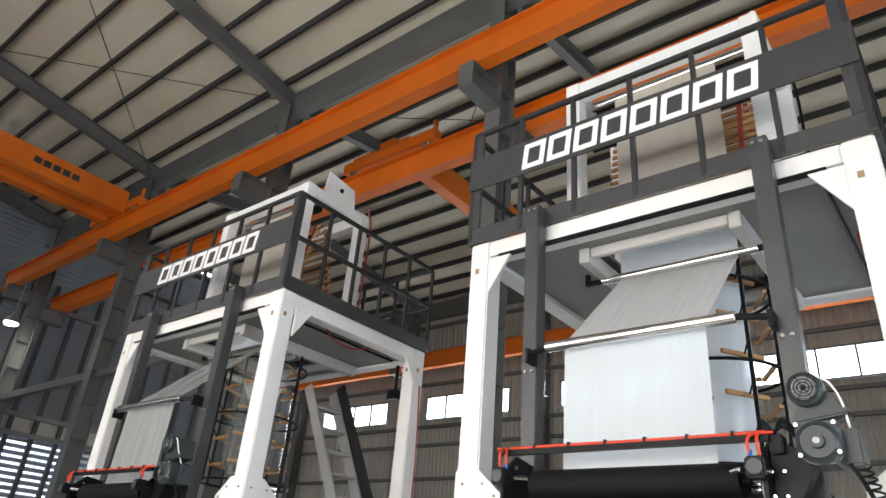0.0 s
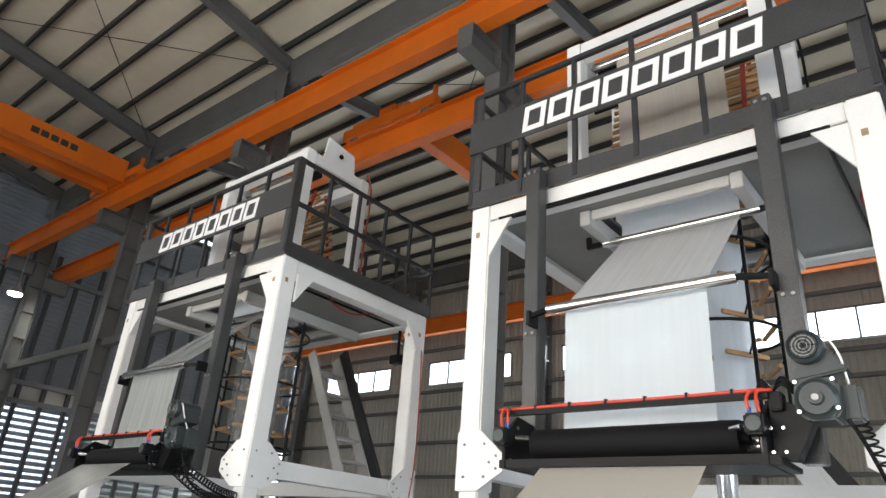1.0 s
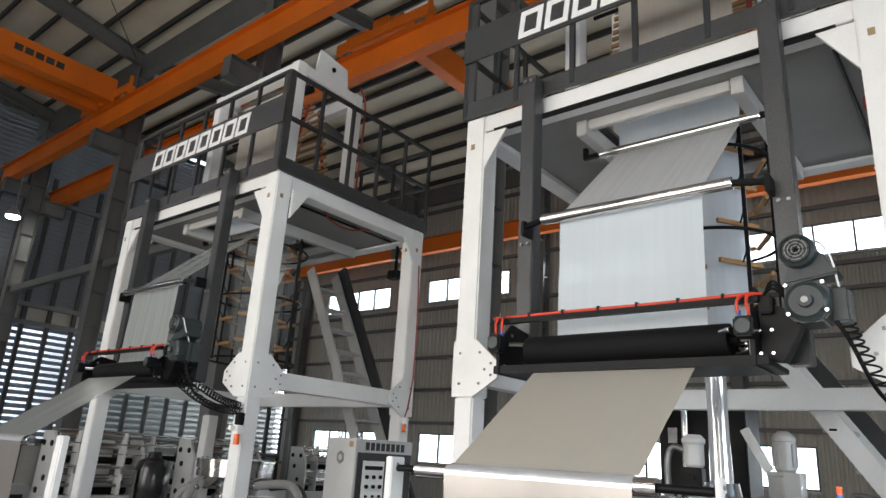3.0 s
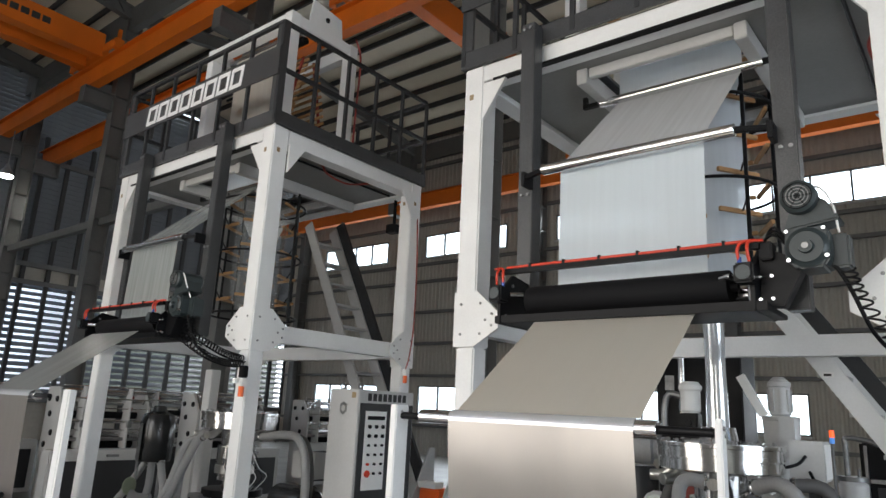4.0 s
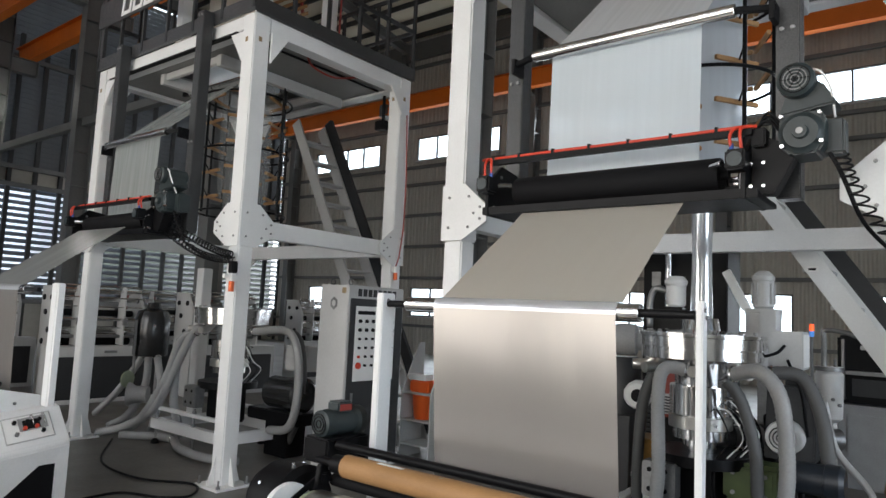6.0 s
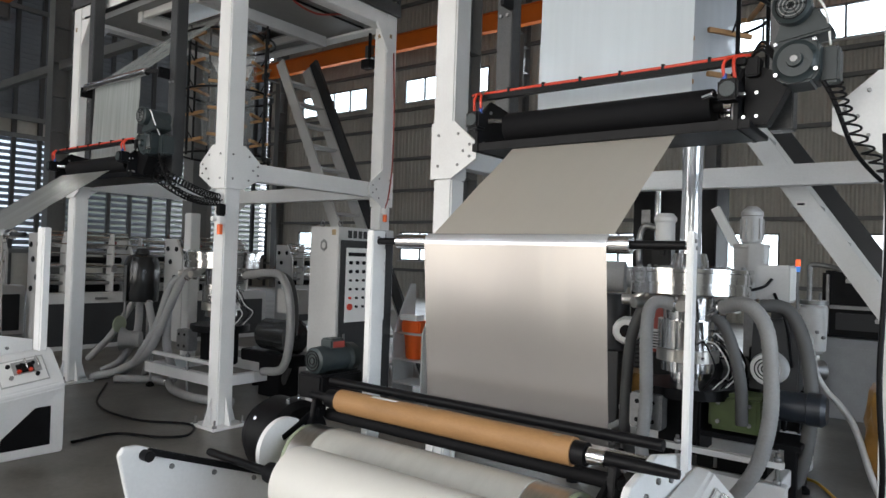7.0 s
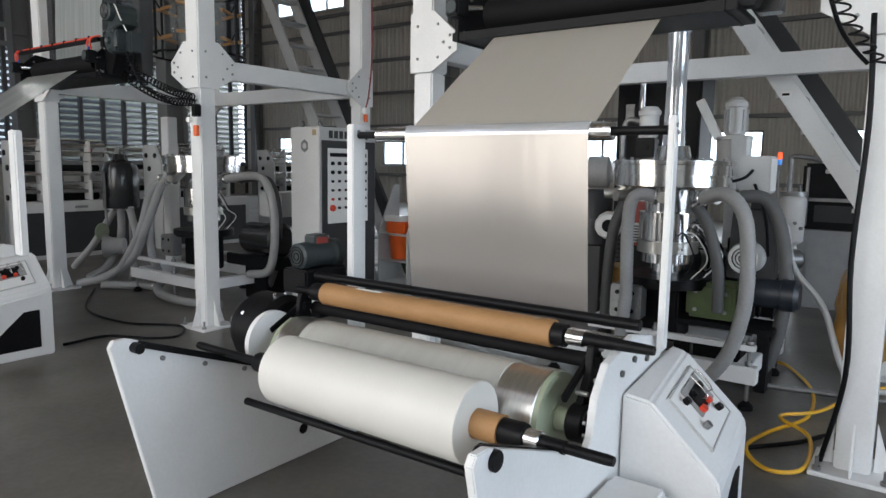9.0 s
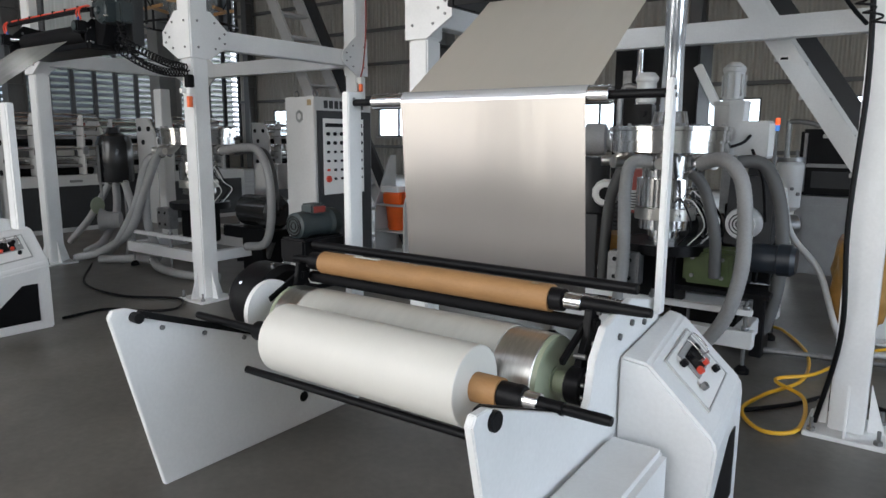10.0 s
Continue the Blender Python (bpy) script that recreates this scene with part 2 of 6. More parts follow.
def creased(bm):
    """Marks the sharp edges, so that smooth faces meet crisply there."""
    bm.normal_update()
    for e in bm.edges:
        if len(e.link_faces) == 2 and e.calc_face_angle(0) > 0.6:
            e.smooth = False
    return bm


def lathe(a, b, profile, seg=32):
    """A turned body from a to b: (distance along, radius) rows with sharp shoulders."""
    bm = bmesh.new()
    a, b = Vector(a), Vector(b)
    d = (b - a).normalized()
    n = d.orthogonal().normalized()
    s = d.cross(n)
    rings = [[bm.verts.new(a + d * t + (n * math.cos(k * math.tau / seg) + s * math.sin(k * math.tau / seg)) * max(r, 1e-4)) for k in range(seg)] for t, r in profile]
    for i, (p, q) in enumerate(zip(rings, rings[1:])):
        flat = abs(profile[i][0] - profile[i + 1][0]) < 1e-6
        for k in range(seg):
            f = bm.faces.new((p[k], p[(k + 1) % seg], q[(k + 1) % seg], q[k]))
            f.smooth = not flat
    bm.faces.new(list(reversed(rings[0]))), bm.faces.new(rings[-1])
    return creased(bm)


def rod(a, b, r, seg=16, chamfer=0.1):
    n = (Vector(b) - Vector(a)).length
    c = min(r * chamfer, n * 0.2)
    return lathe(a, b, ((0, r - c), (c, r), (n - c, r), (n, r - c)), seg)


def curve(pts, step=6):
    """Points of a smooth curve through pts."""
    p = [Vector(q) for q in pts]
    p = [p[0] * 2 - p[1]] + p + [p[-1] * 2 - p[-2]]
    out = []
    for i in range(1, len(p) - 2):
        for k in range(step):
            t = k / step
            a, b, c, d = p[i - 1], p[i], p[i + 1], p[i + 2]
            out.append(0.5 * (2 * b + (c - a) * t + (2 * a - 5 * b + 4 * c - d) * t * t + (3 * b - a - 3 * c + d) * t ** 3))
    return out + [p[-2]]


def hose(pts, r, seg=10, ribs=0.0):
    line = curve(pts, 10 if ribs else 7)
    if not ribs:
        return sweep(bmesh.new(), line, r, seg)
    fine = []
    for a, b in zip(line, line[1:]):
        n = max(1, int((b - a).length / ribs * 2))
        fine += [a.lerp(b, k / n) for k in range(n)]
    fine.append(line[-1])
    return sweep(bmesh.new(), fine, [r * (1.0 if k % 2 else 0.93) for k in range(len(fine))], seg)


def prism(poly, axis, lo, hi, bevel=0.0):
    """A plate: the outline poly in the plane across axis, from lo to hi along it."""
    bm = bmesh.new()

    def at(u, v, w):
        return {"x": (w, u, v), "y": (u, w, v), "z": (u, v, w)}[axis]

    p = [bm.verts.new(at(u, v, lo)) for u, v in poly]
    q = [bm.verts.new(at(u, v, hi)) for u, v in poly]
    faces = [bm.faces.new(p), bm.faces.new(list(reversed(q)))]
    for i in range(len(poly)):
        j = (i + 1) % len(poly)
        faces.append(bm.faces.new((p[j], p[i], q[i], q[j])))
    bmesh.ops.recalc_face_normals(bm, faces=faces)
    if bevel:
        bmesh.ops.bevel(bm, geom=list(bm.edges), offset=bevel, segments=2, affect="EDGES")
    return bm


def slab(a, b, width, thick, bevel=0.003, up=(0, 0, 1)):
    """A bar of rectangular section from a to b; width across, thick along up."""
    a, b = Vector(a), Vector(b)
    d = (b - a).normalized()
    side = d.cross(Vector(up)).normalized()
    top = side.cross(d)
    n = (b - a).length
    bm = box((0, -width / 2, -thick / 2), (n, width / 2, thick / 2), bevel)
    bm.transform(Matrix.Translation(a) @ Matrix((d, side, top)).transposed().to_4x4())
    return bm


def sheet(path, x0, x1, thick=0.0015, across=22, wave=0.0, taper=0.0, skew=0.0):
    """A web of film that follows (y, z) rows, between x0 and x1, with slight ripples."""
    bm = bmesh.new()
    line = [Vector((0, y, z)) for y, z in path]
    grids = []
    for side in (0, 1):
        rows = []
        for i, p in enumerate(line):
            d = (line[min(i + 1, len(line) - 1)] - line[max(i - 1, 0)]).normalized()
            nrm = Vector((0, -d.z, d.y))
            f = i / max(1, len(line) - 1)
            row = []
            for k in range(across + 1):
                u = k / across
                w = wave * (noise.noise((u * 9, f * 2.0, 3.1)) + 0.35 * noise.noise((u * 23 + f * 6, f * 5.0, 8.2))) * math.sin(math.pi * f)
                q = p + nrm * (w + thick * side)
                q.x = x0 + (x1 - x0) * u + (taper * (u - 0.5) + skew) * f
                row.append(bm.verts.new(q))
            rows.append(row)
        grids.append(rows)
    m, n = len(line), across + 1
    for s, rows in enumerate(grids):
        for i in range(m - 1):
            for k in range(n - 1):
                q = (rows[i][k], rows[i][k + 1], rows[i + 1][k + 1], rows[i + 1][k])
                bm.faces.new(q if s else tuple(reversed(q))).smooth = True
    a, b = grids
    rim = [(i, 0) for i in range(m)] + [(m - 1, k) for k in range(1, n)] + [(i, n - 1) for i in range(m - 2, -1, -1)] + [(0, k) for k in range(n - 2, 0, -1)]
    for (i, k), (j, l) in zip(rim, rim[1:] + rim[:1]):
        bm.faces.new((a[i][k], a[j][l], b[j][l], b[i][k]))
    return creased(bm)


def steps(rows, n=8):
    """(y, z) rows with n points between each two."""
    out = []
    for (a, b), (c, d) in zip(rows, rows[1:]):
        out += [(a + (c - a) * k / n, b + (d - b) * k / n) for k in range(n)]
    return out + [rows[-1]]

# ---- the hall ----
XL, XR, YN, YM, YF, EAVE, RIDGE = -29.0, 9.0, -5.0, 9.0, 23.2, 14.1, 15.2
COLS = [-27.7, -20.5, -13.3, -6.1, 1.1, 8.0]
floor = part("floor", box((XL - 1, YN - 1, -0.3), (XR + 1, YF + 1, 0), 0), CONCRETE)
tagged(floor, "smooth dark grey sealed concrete workshop floor", "floor", kind="structure")
yard = part("ground", box((-160, -160, -0.6), (160, 160, -0.32), 0), CONCRETE)
tagged(yard, "pale concrete yard outside the hall", "ground", kind="structure")


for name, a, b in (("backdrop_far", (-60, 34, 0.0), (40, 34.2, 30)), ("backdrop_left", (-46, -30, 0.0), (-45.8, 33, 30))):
    tagged(part(name, box(a, b, 0), HAZE if name == "backdrop_far" else HAZE_DIMMED), "glowing backdrop panel standing for hazy sky", "sky", kind="structure")


# Added panel that blocks the sky glow behind part of the louvres.
dim_backdrop = part("backdrop_wall", box((-44.6, 18.6, -0.32), (-43.8, 36, 13), 0), DIM_GREEN)
tagged(dim_backdrop, "dim greenish backdrop added outside to darken the louvres", "wall", kind="structure")


def corrugated(name, at, holes, label):
    """A wall of ribbed sheet with real openings: at(u, d, z) gives the place, holes are (u0, u1, z0, z1)."""
    u0, u1, z0, z1 = at.span
    us = sorted({round(u0 + k * 0.055, 3) for k in range(int((u1 - u0) / 0.055) + 1)} | {u1} | {h for q in holes for h in q[:2]})
    zs = sorted({z0, z1} | {h for q in holes for h in q[2:]})
    bm = bmesh.new()
    ring = [0.0, 0.0, 0.04, 0.04]
    for side in (0.0, 0.06):
        grid = [[bm.verts.new(at(u, side - ring[i % 4], z)) for z in zs] for i, u in enumerate(us)]
        for i in range(len(us) - 1):
            for k in range(len(zs) - 1):
                mu, mz = (us[i] + us[i + 1]) / 2, (zs[k] + zs[k + 1]) / 2
                if not any(h[0] < mu < h[1] and h[2] < mz < h[3] for h in holes):
                    bm.faces.new((grid[i][k], grid[i + 1][k], grid[i + 1][k + 1], grid[i][k + 1]))
    return tagged(part(name, bm, SHEET), label, "wall", kind="structure")


class Place:
    def __init__(self, fn, span):
        self.fn, self.span = fn, span

    def __call__(self, u, d, z):
        return self.fn(u, d, z)


groups = [-26.45 + 6.85 * k for k in range(6)]
high = [(g, g + 4.5, 8.62, 9.68) for g in groups if g + 4.5 < XR]
low = [(g, g + 4.5, 1.62, 2.86) for g in groups if g + 4.5 < XR and not -6.2 < g < -5.5] + [(-5.9, -4.15, 1.62, 2.86), (-1.9, -0.3, 1.62, 2.86)]
corrugated("wall_far", Place(lambda u, d, z: (u, YF + d, z), (XL, XR, 0, EAVE + 0.335)), high + low, "beige ribbed sheet wall with two rows of windows")
# The high openings are out of view, added to go with the roof fill.
corrugated("wall_near", Place(lambda u, d, z: (u, YN - d, z), (XL, XR, 0, EAVE + 0.335)), [(-11.3, 2.5, 0.85, 5.35)] + [(g, g + 4.5, 8.62, 9.68) for g in groups if g + 4.5 < XR], "beige ribbed sheet wall with a wide open window band")
corrugated("wall_right", Place(lambda u, d, z: (XR + d, u, z), (YN, YF, 0, RIDGE + 0.1)), [(-2.2, 6.2, 0.0, 5.6)], "beige ribbed sheet end wall with an open gate")


def window(name, x0, x1, z0, z1, y):
    w = thing(name, "wide aluminium window glaring with daylight", "window", ((x0 + x1) / 2, y, z0), kind="structure")
    h, half = z1 - z0, (x1 - x0) / 2
    fr = bmesh.new()
    for a, b in (((-half, -0.05, 0), (half, 0.05, 0.05)), ((-half, -0.05, h - 0.05), (half, 0.05, h)), ((-half, -0.05, 0.05), (-half + 0.05, 0.05, h - 0.05)), ((half - 0.05, -0.05, 0.05), (half, 0.05, h - 0.05))):
        add_box(fr, a, b)
    part("window_frame", fr, IRON, w)
    n = max(2, round(half * 2 / 1.15))
    cuts = [-half + 2 * half * k / n for k in range(n + 1)]
    for k, (lo, hi) in enumerate(zip(cuts, cuts[1:])):
        if k:
            part("mullion", box((lo - 0.03, -0.05, 0.05), (lo + 0.03, 0.05, h - 0.05), 0), IRON, w)
        p = part("pane", box((lo + (0.03 if k else 0.05), -0.005, 0.05), (hi - (0.03 if k < n - 1 else 0.05), 0.005, h - 0.05), 0), GLASS, w)
        p.visible_shadow = False
    part("window_sill", box((-half - 0.05, -0.14, -0.06), (half + 0.05, -0.05, 0.0), 0.004), LIGHT_GREY, w)


for i, (x0, x1, z0, z1) in enumerate(high + low):
    window("window_%d" % (i + 1), x0, x1, z0, z1, YF)
# horizontal girts on the far wall
for z in (1.2, 3.3, 4.7, 6.1, 7.5, 8.3, 10.2, 11.6, 13.0):
    tagged(part("girt", box((XL, YF - 0.22, z - 0.06), (XR, YF - 0.042, z + 0.06), 0), IRON), "dark steel girt along the sheet wall", "girt", kind="structure")

# left end wall: posts, rails and louvre slats against the daylight
wall_left = thing("wall_left", "end wall of steel posts and horizontal louvre slats", "wall", (XL, 0, 0), kind="structure")
lw = bmesh.new()
add_box(lw, (-0.3, YN, 0), (-0.15, YF, 1.5))
add_box(lw, (-0.3, YN, 6.0), (-0.15, YF, 6.7))
part("panel", lw, SHEET, wall_left, "beige sheet panels between louvre rows")
post_mesh = None
for y in np.arange(YN, YF + 0.1, 0.94):
    p = part("post", box((-0.14, -0.075, 0), (0.02, 0.075, 12.0), 0), DIM_IRON, wall_left) if post_mesh is None else new("post", post_mesh)
    post_mesh = p.data
    p.parent = wall_left
    p.location = (0, float(y), 0)
for z0, z1, pitch, tilt in ((1.5, 6.0, 0.25, -52), (6.7, RIDGE, 0.202, -28)):
    z = z0 + 0.1
    slat_mesh = None
    while z < z1:
        if slat_mesh is None:
            bm = box((-0.012, YN, -0.14), (0.0, YF, 0.14), 0)
            bm.transform(Matrix.Rotation(radians(tilt), 4, "Y"))
            p = part("slat", bm, SLAT, wall_left)
            slat_mesh = p.data
        else:
            p = new("slat", slat_mesh)
            p.parent = wall_left
        p.location = (-0.22, 0, z)
        z += pitch
for z in (1.5, 6.0, 6.7, 11.0):
    part("rail", box((-0.14, YN, z - 0.09), (0.05, YF, z + 0.09), 0), IRON, wall_left)

# roof: two pitched bays
for n, (ya, yb) in enumerate(((YN, YM), (YM, YF))):
    ym = (ya + yb) / 2
    for k, (y0, z0, y1, z1) in enumerate(((ya, EAVE, ym, RIDGE), (ym, RIDGE, yb, EAVE))):
        bm = bmesh.new()
        ny = 2
        us = [XL - 0.4 + 0.3 * i for i in range(int((XR - XL + 0.8) / 0.3) + 1)]
        for lift in (0.0, 0.05):
            grid = [[bm.verts.new((u, y0 + (y1 - y0) * j / ny, z0 + (z1 - z0) * j / ny + 0.32 + lift + (0.0 if i % 2 else 0.008))) for j in range(ny + 1)] for i, u in enumerate(us)]
            for i in range(len(us) - 1):
                for j in range(ny):
                    bm.faces.new((grid[i][j], grid[i + 1][j], grid[i + 1][j + 1], grid[i][j + 1]))
        tagged(part("ceiling_%d" % (2 * n + k + 1), bm, ROOF), "pale beige roof sheeting seen from below", "ceiling", kind="structure")
        for i in range(7):
            f = (0.45 + 1.05 * i) / abs(y1 - y0)
            f = f if k == 0 else 1 - f
            y, z = y0 + (y1 - y0) * f, z0 + (z1 - z0) * f
            tagged(part("purlin", box((XL, y - 0.04, z + 0.1), (XR, y + 0.04, z + 0.31), 0), DIM_IRON), "dark steel purlin under the roof", "purlin", kind="structure")

for x in COLS:
    for n, (ya, yb) in enumerate(((YN, YM), (YM, YF))):
        ym = (ya + yb) / 2
        for y0, z0, y1, z1 in ((ya, EAVE, ym, RIDGE), (ym, RIDGE, yb, EAVE)):
            bm = bmesh.new()
            for w, t, off in ((0.24, 0.02, 0.09), (0.02, 0.44, -0.13), (0.24, 0.02, -0.35)):
                q = slab((x, y0, z0 + off), (x, y1, z1 + off), w, t, 0)
                me = bpy.data.meshes.new("tmp")
                q.to_mesh(me)
                q.free()
                bm.from_mesh(me)
                bpy.data.meshes.remove(me)
            tagged(part("rafter", bm, IRON), "grey steel roof rafter of I section", "rafter", kind="structure")
    for y, s in ((YM, 0), (YN + 0.3, 1), (YF - 0.4, -1)):
        c = thing("column", "tall grey steel column with crane brackets", "column", (x, y, 0), kind="structure")
        bm = bmesh.new()
        for a, b in (((-0.18, -0.25, 0), (0.18, -0.23, EAVE - 0.4)), ((-0.18, 0.23, 0), (0.18, 0.25, EAVE - 0.4)), ((-0.012, -0.23, 0), (0.012, 0.23, EAVE - 0.4))):
            add_box(bm, a, b)
        for z in np.arange(1, EAVE - 1, 1.0):
            add_box(bm, (-0.17, -0.23, float(z)), (0.17, 0.23, float(z) + 0.012))
        part("shaft", bm, IRON, c)
        for d in ((-1, 1) if s == 0 else (s,)):
            z = 11.0 if d < 0 else 10.55
            lo, hi = sorted((d * 0.25, d * 1.15))
            br = bmesh.new()
            add_box(br, (-0.17, lo, z - 0.02), (0.17, hi, z))
            add_box(br, (-0.17, lo, z - 0.55), (0.17, hi, z - 0.53))
            add_box(br, (-0.012, lo, z - 0.53), (0.012, hi, z - 0.02))
            e = hi if d > 0 else lo
            add_box(br, (-0.17, e - 0.012, z - 0.53), (0.17, e + 0.012, z - 0.02))
            part("bracket", br, IRON, c)
for y in (YN + 0.1, YM, YF - 0.1):
    tagged(part("eave_strut", box((XL, y - 0.12, EAVE - 0.72), (XR, y + 0.12, EAVE + 0.1), 0), IRON), "deep dark steel eave beam joining the columns", "beam", kind="structure")


def i_beam(y, z, h, w, t=0.03):
    """An I section along the hall, with its underside at z."""
    u, v = w / 2, 0.015
    poly = [(-u, 0), (u, 0), (u, t), (v, t), (v, h - t), (u, h - t), (u, h), (-u, h), (-u, h - t), (-v, h - t), (-v, t), (-u, t)]
    return prism([(y + p, z + q) for p, q in poly], "x", XL, XR)


for y, z in ((8.1, 11.02), (-4.0, 11.02), (9.95, 10.57), (22.0, 10.57)):
    rail = tagged(part("crane_runway", i_beam(y, z, 0.72, 0.3), ORANGE), "long orange painted crane runway beam", "crane beam", kind="structure")
    part("crane_rail", box((XL, y - 0.035, z + 0.72), (XR, y + 0.035, z + 0.79), 0), GALV, rail, "bare steel rail")


def crane(x, y0, y1, z, label, girders, gw, gh):
    c = thing("overhead_crane", label, "crane", (x, y0, z), group="overhead cranes")
    n = y1 - y0
    for s in girders:
        part("girder", box((s - gw / 2, 0.1, -0.1), (s + gw / 2, n - 0.1, gh), 0.01), ORANGE, c)
    for y in (0, n):
        e = part("end_carriage", box((-1.55, y - 0.14, 0.0), (1.55, y + 0.14, 0.3), 0.02), ORANGE, c)
        part("travel_motor", box((-0.35, y - 0.1, 0.3), (0.2, y + 0.1, 0.58), 0.04), ORANGE, e)
        part("buffer_post", box((1.4, y - 0.05, 0.3), (1.5, y + 0.05, 0.62), 0.01), ORANGE, e)
        part("cover_rail", box((-1.2, y - 0.15, 0.3), (-0.4, y + 0.02, 0.36), 0.01), ORANGE, e)
        for q in (-1.2, 1.2):
            part("wheel", rod((q, y - 0.09, 0.0), (q, y + 0.09, 0.0), 0.13), GALV, e)
    tr = part("trolley", box((-0.6, n * 0.35, gh), (0.6, n * 0.35 + 1.0, gh + 0.25), 0.03), ORANGE, c)
    part("hoist_drum", rod((-0.4, n * 0.35 + 0.5, gh + 0.4), (0.4, n * 0.35 + 0.5, gh + 0.4), 0.2), ORANGE, tr)
    mx = max(girders) + gw / 2
    for k in range(5):
        part("marking", box((mx + 0.001, n - 3.0 + k * 0.28, 0.2), (mx + 0.005, n - 2.78 + k * 0.28, 0.4), 0), DIM_IRON, c, "dark lettering bar")
    return c


crane(-20.6, -4.0, 8.1, 11.92, "orange double girder overhead crane over the near bay", (-0.55, 0.55), 0.4, 0.66)
crane(-10.1, 9.95, 22.0, 11.45, "orange overhead crane with trolley over the far bay", (0.3,), 0.36, 0.62)

for xa, xb, z in ((-27.55, -20.68, 6.9), (-20.32, -13.48, 6.9)):
    tagged(part("wall_strut", box((xa, YM - 0.1, z - 0.12), (xb, YM + 0.1, z + 0.12), 0.006), IRON), "grey steel strut between two columns", "strut", kind="structure")

# thin roof bracing rods and a high bay lamp
for a, b in (((-13.2, 2.0, 14.6), (-20.4, 8.6, 13.9)), ((-20.4, 2.0, 14.6), (-13.4, 8.6, 13.9)), ((-6.2, 9.4, 13.8), (-13.2, 15.8, 14.7)), ((-6.2, 15.8, 14.7), (-13.2, 9.4, 13.8))):
    tagged(part("brace_rod", sweep(bmesh.new(), (a, b), 0.014, 6), DIM_IRON), "thin steel bracing rod under the roof", "brace", kind="structure")
lamp = thing("high_bay_lamp", "glowing high bay lamp hanging under a bracket", "lamp", (-26.6, 8.1, 9.3))
part("shade", lathe((0, 0, 0.45), (0, 0, 0), ((0, 0.05), (0.12, 0.08), (0.4, 0.26), (0.45, 0.27)), 24), GALV, lamp)
part("bulb", lathe((0, 0, 0.12), (0, 0, -0.08), ((0, 0.15), (0.1, 0.25), (0.18, 0.2), (0.2, 0.02)), 16), BULB, lamp)
part("hanger", rod((0, 0, 0.45), (0, 0, 1.73), 0.02, 8), GALV, lamp)

# ---- the two film towers ----


def beam(name, a, b, mat, parent, bevel=0.006, label=""):
    return part(name, box(a, b, bevel), mat, parent, label)


def sign_blocks(parent, x0, x1, z0, z1, y):
    """The maker's sign as plain white slanted frames."""
    n, h = 8, z1 - z0
    pitch = (x1 - x0) / n
    for k in range(n):
        a, wide, rim = x0 + k * pitch + 0.018, pitch - 0.036, 0.048
        loops = [[(a + u + 0.12 * (v - z0), v) for u, v in ((q, z0 + q), (wide - q, z0 + q), (wide - q, z1 - q), (q, z1 - q))] for q in (0, rim)]
        bm = bmesh.new()
        ring = [[[bm.verts.new((px, py, pz)) for px, pz in loop] for loop in loops] for py in (y - 0.008, y)]
        for i in range(4):
            j = (i + 1) % 4
            for face in ((ring[0][0][i], ring[0][0][j], ring[0][1][j], ring[0][1][i]), (ring[0][0][j], ring[0][0][i], ring[1][0][i], ring[1][0][j]), (ring[0][1][i], ring[0][1][j], ring[1][1][j], ring[1][1][i])):
                bm.faces.new(face)
        part("sign_block", bm, LETTER, parent, "plain white sign frame")


ZT = 4.79


